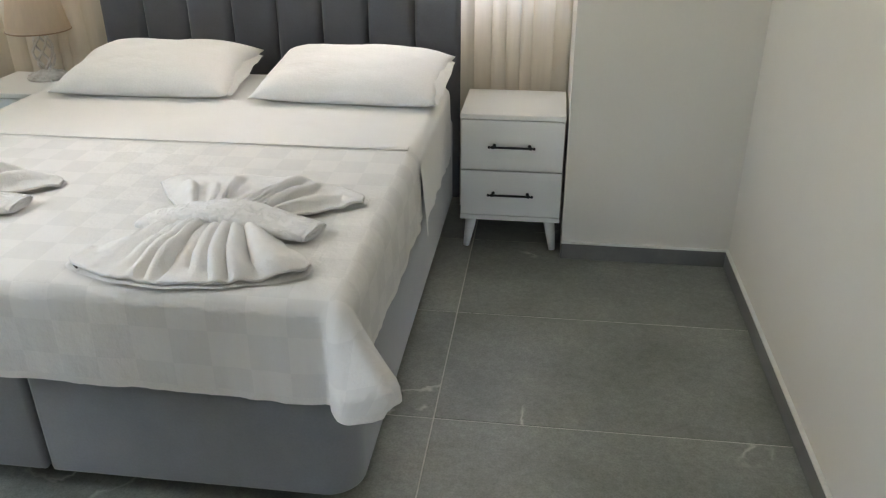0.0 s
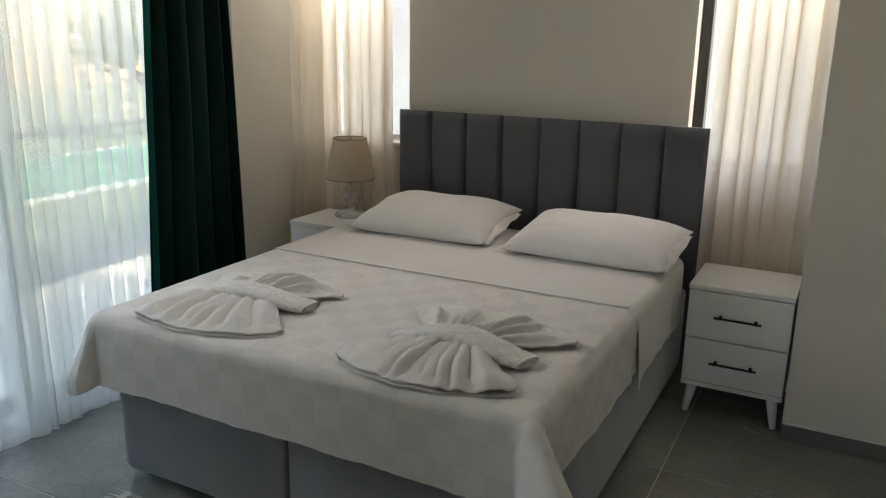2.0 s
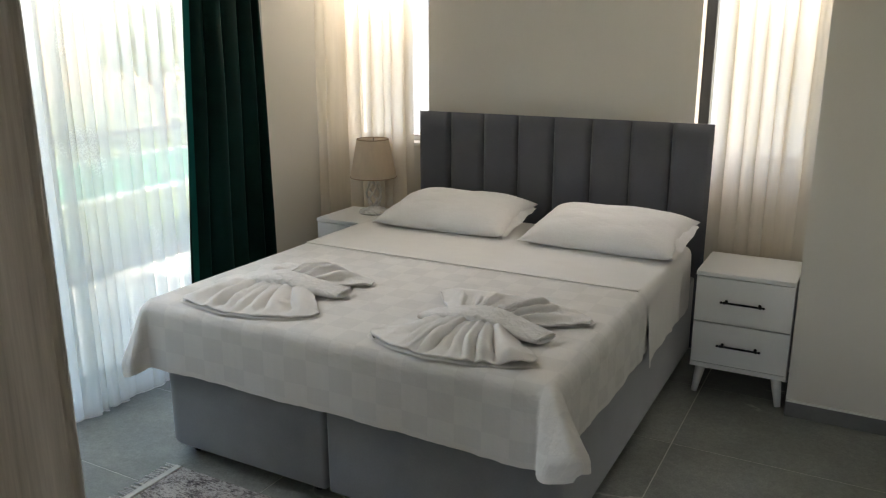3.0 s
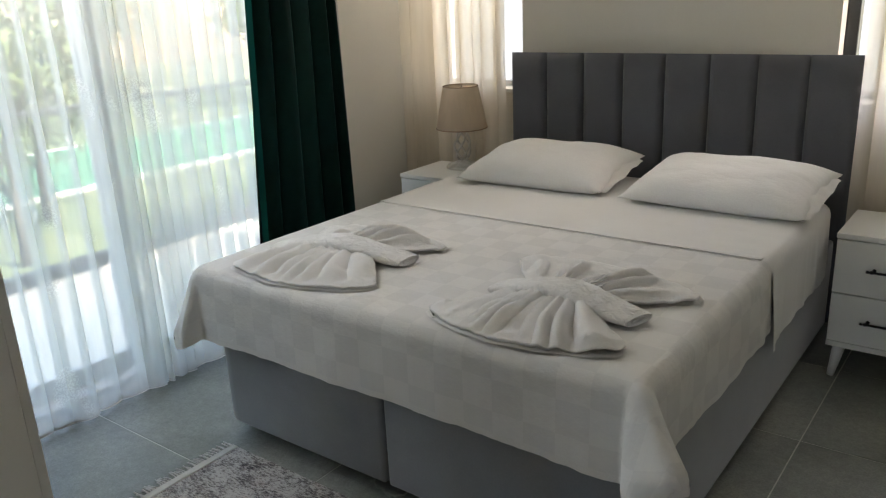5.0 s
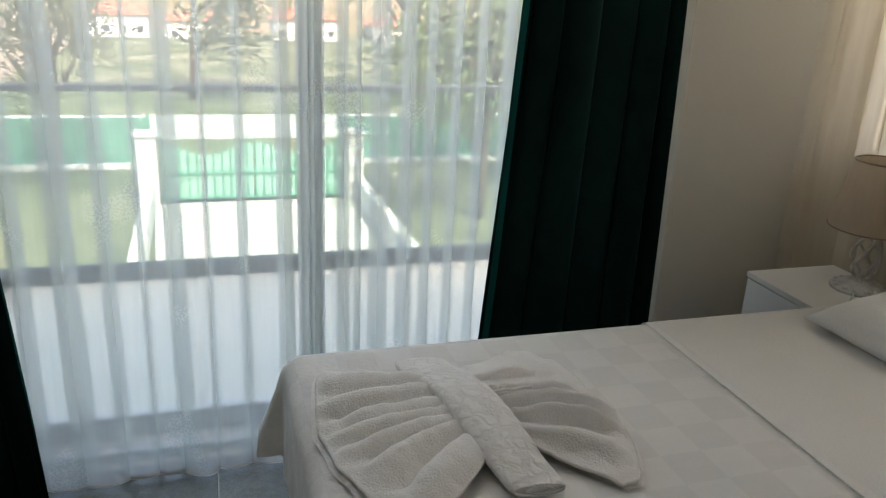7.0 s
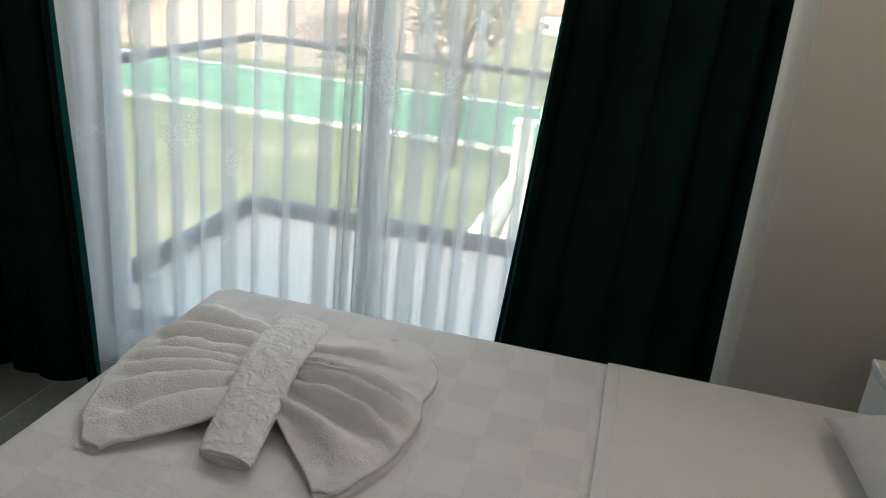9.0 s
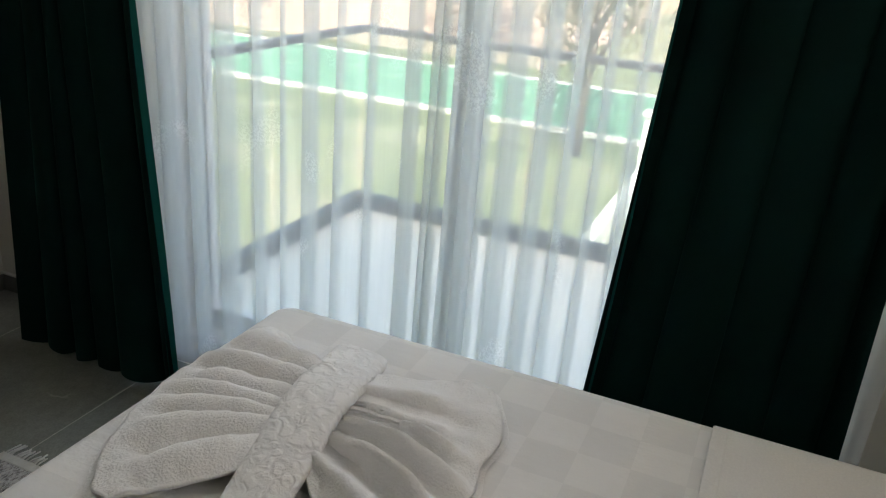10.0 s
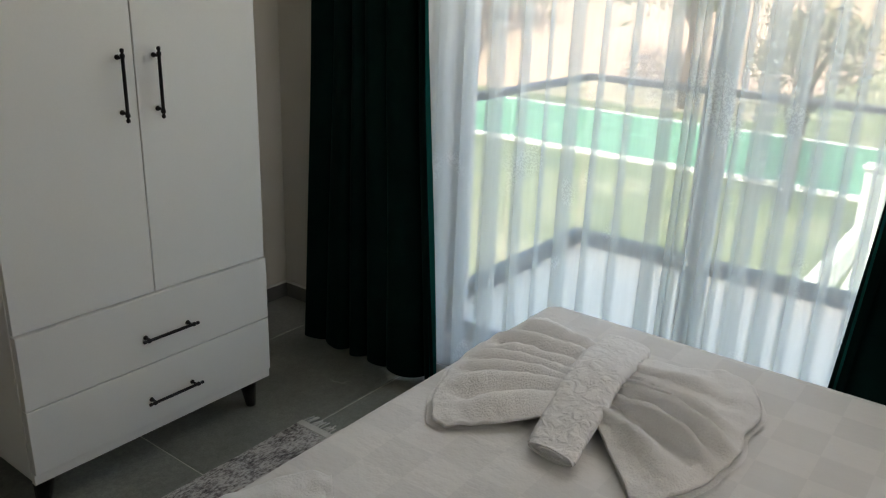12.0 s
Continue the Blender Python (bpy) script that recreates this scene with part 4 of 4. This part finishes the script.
for y in (0.62, 4.75):
    p_ = thing("gate_post", (-16.3, y, GZ), "white plastered gate post", "gate post", "gate posts")
    part("shaft", box(-0.2, 0.2, -0.2, 0.2, 0, 1.42, 0.02), PLASTER, p_)
    part("cap", box(-0.25, 0.25, -0.25, 0.25, 1.42, 1.50, 0.02), PLASTER, p_)
GATE_SHEET = surface("pale_green_sheet", (0.20, 0.36, 0.285), (0.25, 0.42, 0.34), 2, 40, 0.6)
gate = thing("metal_gate", (-16.3, 0.85, GZ), "green metal gate with pointed bars and swooping top", "gate")
for k in range(23):
    y = 0.06 + k * 0.165
    top_z = 1.20 + 0.13 * math.cos(2 * math.pi * (y / 3.7) * 2)
    part("bar", tube([(0, y, 0.08), (0, y, top_z), (0, y, top_z + 0.14)], [0.014, 0.014, 0.004], 6), GREEN_PAINT, gate)
for half in (0, 1):
    pb = bmesh.new()
    for k in range(14):
        y = 0.05 + half * 1.83 + 1.78 * k / 14
        box(-0.04, -0.03, y, y + 1.78 / 14, 0.1, 1.12 + 0.13 * math.cos(2 * math.pi * (y + 0.06) / 1.85), bm=pb)
    part("panel", pb, GATE_SHEET, gate)
part("rail", box(-0.02, 0.02, 0, 3.7, 0.62, 0.67), GREEN_PAINT, gate)
part("rail", box(-0.02, 0.02, 0, 3.7, 0.10, 0.15), GREEN_PAINT, gate)
FENCE_MESH = surface("green_fence_screen", (0.09, 0.23, 0.17), (0.12, 0.28, 0.215), 1.5, 60, 0.8)
def fence(y0, y1, n):
    fe = thing("fence", (-19.5, y0, GZ), "green screened garden fence on a low white wall", "fence")
    L = y1 - y0
    part("base_wall", box(-0.1, 0.1, 0, L, 0, 0.14, 0.01), PLASTER, fe)
    part("screen", box(-0.012, 0.012, 0, L, 0.16, 1.2), FENCE_MESH, fe)
    for k in range(n + 1):
        y = L * k / n
        part("post", tube([(0.04, y, 0.14), (0.04, y, 1.27)], 0.03, 8), GREEN_PAINT, fe)
fence(-24.0, 0.5, 12)
fence(5.0, 26.0, 10)

LEAF = [surface("olive_leaf", (0.13, 0.15, 0.08), (0.20, 0.21, 0.13), 3, 30, 0.7), surface("green_leaf", (0.09, 0.13, 0.05), (0.15, 0.19, 0.08), 3, 30, 0.7)]
BARK = surface("bark", (0.10, 0.075, 0.055), (0.17, 0.13, 0.10), 6, 40, 0.9, 0.6, 0.02)
def tree(place, height, spread, seed, leaf, leaves=1400):
    rnd = random.Random(seed)
    t = thing("tree", place, "leafy garden tree with an uneven crown", "tree", "garden trees")
    tb = tube([(0, 0, -0.1), (0.06, 0.03, height * 0.25), (0.02, 0.1, height * 0.5), (0.1, 0.08, height * 0.8)], [height * 0.026, height * 0.021, height * 0.015, height * 0.006], 8)
    tips = []
    for k in range(9):
        a, h0 = rnd.uniform(0, 6.28), height * rnd.uniform(0.25, 0.65)
        r = spread * rnd.uniform(0.5, 1.0)
        tip = (r * math.cos(a), r * math.sin(a), h0 + height * rnd.uniform(0.12, 0.4))
        merged(tb, tube([(0.03, 0.05, h0), (tip[0] * 0.5, tip[1] * 0.5, (h0 + tip[2]) / 2 + 0.1), tip], [height * 0.014, height * 0.009, 0.012], 6))
        tips.append(tip)
    part("trunk", tb, BARK, t, "", True)
    verts, faces = [], []
    for k in range(leaves):
        c = rnd.choice(tips)
        q = Vector(c) + Vector((rnd.gauss(0, 0.34), rnd.gauss(0, 0.34), rnd.gauss(0, 0.26))) * spread * 0.8
        s = rnd.uniform(0.045, 0.09) * spread
        d1 = Vector((rnd.gauss(0, 1), rnd.gauss(0, 1), rnd.gauss(0, 1))).normalized()
        d2 = d1.orthogonal().normalized()
        n0 = len(verts)
        verts += [q - d1 * s, q + d2 * s * 0.4, q + d1 * s, q - d2 * s * 0.4]
        faces.append((n0, n0 + 1, n0 + 2, n0 + 3))
    me = bpy.data.meshes.new("crown")
    me.from_pydata([tuple(v) for v in verts], [], faces)
    me.materials.append(leaf)
    new("crown", me).parent = t
for k, (x, y, h, s, lf) in enumerate(((-17.6, -1.2, 4.9, 1.1, 0), (-14.5, 7.0, 4.2, 1.6, 1), (-17.5, 9.0, 4.6, 1.8, 0), (-29, -8, 6.5, 2.6, 1), (-30, 1.5, 6, 2.4, 0), (-29, 9, 6.5, 2.5, 1),
                                         (-31, 18, 7, 2.8, 0), (-30, -18, 7, 2.8, 1), (-33, -28, 7.5, 3, 0), (-17, -22, 4.2, 1.6, 0), (-29, 27, 7, 2.8, 1))):
    tree((x, y, GZ), h, s, 40 + k, LEAF[lf], 2600)

ROOF = surface("red_roof_tile", (0.33, 0.11, 0.07), (0.42, 0.16, 0.10), 2, 18, 0.85, 0.5, 0.02)
def house(place, w, d, h, seed):
    """A white house with a hipped tile roof."""
    ho = thing("house", place, "white plastered house with red tiled hip roof", "house", "houses across the road")
    part("wall", box(-d / 2, d / 2, -w / 2, w / 2, 0, h), PLASTER, ho)
    rb = bmesh.new()
    e = 0.5
    c = [rb.verts.new(q) for q in ((-d / 2 - e, -w / 2 - e, h), (d / 2 + e, -w / 2 - e, h), (d / 2 + e, w / 2 + e, h), (-d / 2 - e, w / 2 + e, h))]
    r0, r1 = rb.verts.new((0, -w / 2 + d / 2, h + 1.9)), rb.verts.new((0, w / 2 - d / 2, h + 1.9))
    for fc in ((c[0], c[1], r0), (c[1], c[2], r1, r0), (c[2], c[3], r1), (c[3], c[0], r0, r1), tuple(c[::-1])):
        rb.faces.new(fc)
    part("roof", rb, ROOF, ho)
    n = int(w // 2.6)
    for fl in range(2 if h > 4.5 else 1):
        for k in range(n):
            y = -w / 2 + w * (k + 0.5) / n
            z = 1.0 + fl * h / 2
            wi = part("window", box(d / 2 + 0.005, d / 2 + 0.07, y - 0.6, y + 0.6, z, z + 1.25), WHITE_PVC, ho)
            part("pane", box(d / 2 + 0.03, d / 2 + 0.08, y - 0.5, y + 0.5, z + 0.1, z + 1.15), DARK_ALU, wi)
for k, (x, y, w, h) in enumerate(((-150, -31, 12, 3.9), (-158, -12, 11, 4.0), (-148, 3, 13, 3.8), (-156, 21, 12, 4.1), (-147, 38, 13, 3.8), (-155, 60, 12, 4.0))):
    house((x, y, GZ - 8.6), w, 8.5, h, k)
house((-4.0, 20.0, GZ), 16, 8.5, 9.0, 9)
EARTH = surface("dry_hillside", (0.24, 0.17, 0.11), (0.14, 0.13, 0.07), 0.06, 0.9, 0.95, 0.6, 0.3)
def bank(u, v):
    x, y = -28.5 - 24 * v, -150 + 145 * u
    return (x, y, GZ + 9.0 * v ** 0.7 * min(1.0, (1 - u) * 14) + 1.2 * noise.noise((y * 0.15, x * 0.15, 8.0)) * v)
structure("embankment", sheet(60, 14, bank), surface("bare_earth", (0.29, 0.225, 0.18), (0.20, 0.165, 0.125), 0.3, 3.0, 0.95, 0.6, 0.2), "bare reddish earth bank beyond the road", "bank", True)
def hill(u, v):
    x, y = -168 - 110 * v, -260 + 560 * u
    return (x, y, GZ - 9.0 + 26 * v ** 0.8 + 5 * noise.noise((y * 0.02, v * 2, 3.0)) * v)
structure("backdrop_hill", sheet(60, 16, hill), EARTH, "dry wooded hillside behind the houses", "hill", True)

# ---- floor tiles ----
def tile_stone(name):
    m, nt, b = node_mat(name)
    geo = nt.nodes.new("ShaderNodeNewGeometry").outputs["Position"]
    info = nt.nodes.new("ShaderNodeObjectInfo")
    add = nt.nodes.new("ShaderNodeVectorMath")
    add.operation = "MULTIPLY_ADD"
    comb = nt.nodes.new("ShaderNodeCombineXYZ")
    for k in range(3):
        nt.links.new(info.outputs["Random"], comb.inputs[k])
    nt.links.new(comb.outputs[0], add.inputs[0])
    add.inputs[1].default_value = (17, 23, 9)
    nt.links.new(geo, add.inputs[2])
    co = add.outputs[0]
    cloud, fine, speck = tex_noise(nt, co, 2.6, 8.0, 0.62), tex_noise(nt, co, 45.0, 5.0, 0.7), tex_noise(nt, co, 160.0, 2.0, 0.6)
    c = ramp(nt, cloud, [(0.28, (0.235, 0.248, 0.218)), (0.5, (0.32, 0.333, 0.30)), (0.72, (0.42, 0.428, 0.39))])
    c = mixed(nt, c, ramp(nt, fine, [(0.3, (0.66,) * 3), (0.7, (1,) * 3)]), 0.8, "MULTIPLY")
    c = mixed(nt, c, ramp(nt, speck, [(0.3, (0.7,) * 3), (0.6, (1,) * 3)]), 0.7, "MULTIPLY")
    c = mixed(nt, c, ramp(nt, info.outputs["Random"], [(0.0, (0.80,) * 3), (1.0, (1,) * 3)]), 1.0, "MULTIPLY")
    wv = nt.nodes.new("ShaderNodeTexNoise")
    wv.inputs["Scale"].default_value, wv.inputs["Detail"].default_value, wv.inputs["Distortion"].default_value = 1.3, 6.0, 0.4
    nt.links.new(co, wv.inputs["Vector"])
    vein = ramp(nt, wv.outputs["Fac"], [(0.494, (0, 0, 0)), (0.5, (1, 1, 1)), (0.506, (0, 0, 0))])
    gate_ = ramp(nt, tex_noise(nt, co, 2.1, 2.0), [(0.60, (0, 0, 0)), (0.66, (1, 1, 1))])
    c = mixed(nt, c, (0.55, 0.54, 0.50), mixed(nt, vein, gate_, 1.0, "MULTIPLY"))
    nt.links.new(c, b.inputs["Base Color"])
    rr = nt.nodes.new("ShaderNodeMapRange")
    rr.inputs[3].default_value, rr.inputs[4].default_value = 0.30, 0.44
    nt.links.new(fine, rr.inputs[0])
    nt.links.new(rr.outputs[0], b.inputs["Roughness"])
    bumped(nt, b, [(fine, 0.12, 0.001)])
    return m


TILE = tile_stone("grey_stone_tile")
floor = bpy.data.objects["floor"]
cache = {}
J = 0.0022
xs = [XW, -1.025, 0.175, XR]
ylines = [YF - T] + [0.5 + 0.6 * k for k in range(6)] + [YH]
for i in range(3):
    for j in range(len(ylines) - 1):
        x0, x1, y0, y1 = xs[i] + J, xs[i + 1] - J, ylines[j] + J, ylines[j + 1] - J
        key = (round(x1 - x0, 3), round(y1 - y0, 3))
        if key not in cache:
            tb = box(-key[0] / 2, key[0] / 2, -key[1] / 2, key[1] / 2, -0.008, 0.0, 0.0012, 1)
            me = bpy.data.meshes.new("floor_tile")
            tb.to_mesh(me)
            tb.free()
            me.materials.append(TILE)
            cache[key] = me
        o = new("floor_tile", cache[key])
        o.location = ((x0 + x1) / 2, (y0 + y1) / 2, 0.0)
        o.parent = floor
corridor = bpy.data.objects["floor_corridor"]
for i in range(2):
    for j in range(4):
        x0, x1 = (-0.5, 0.157) if i == 0 else (0.157, 2.1)
        y0, y1 = -2.1 + 0.52 * j, -2.1 + 0.52 * (j + 1)
        o = part("floor_tile", box((x0 - x1) / 2 + J, (x1 - x0) / 2 - J, (y0 - y1) / 2 + J, (y1 - y0) / 2 - J, -0.008, 0.0, 0.0012, 1), TILE, corridor)
        o.location = ((x0 + x1) / 2, (y0 + y1) / 2, 0.0)
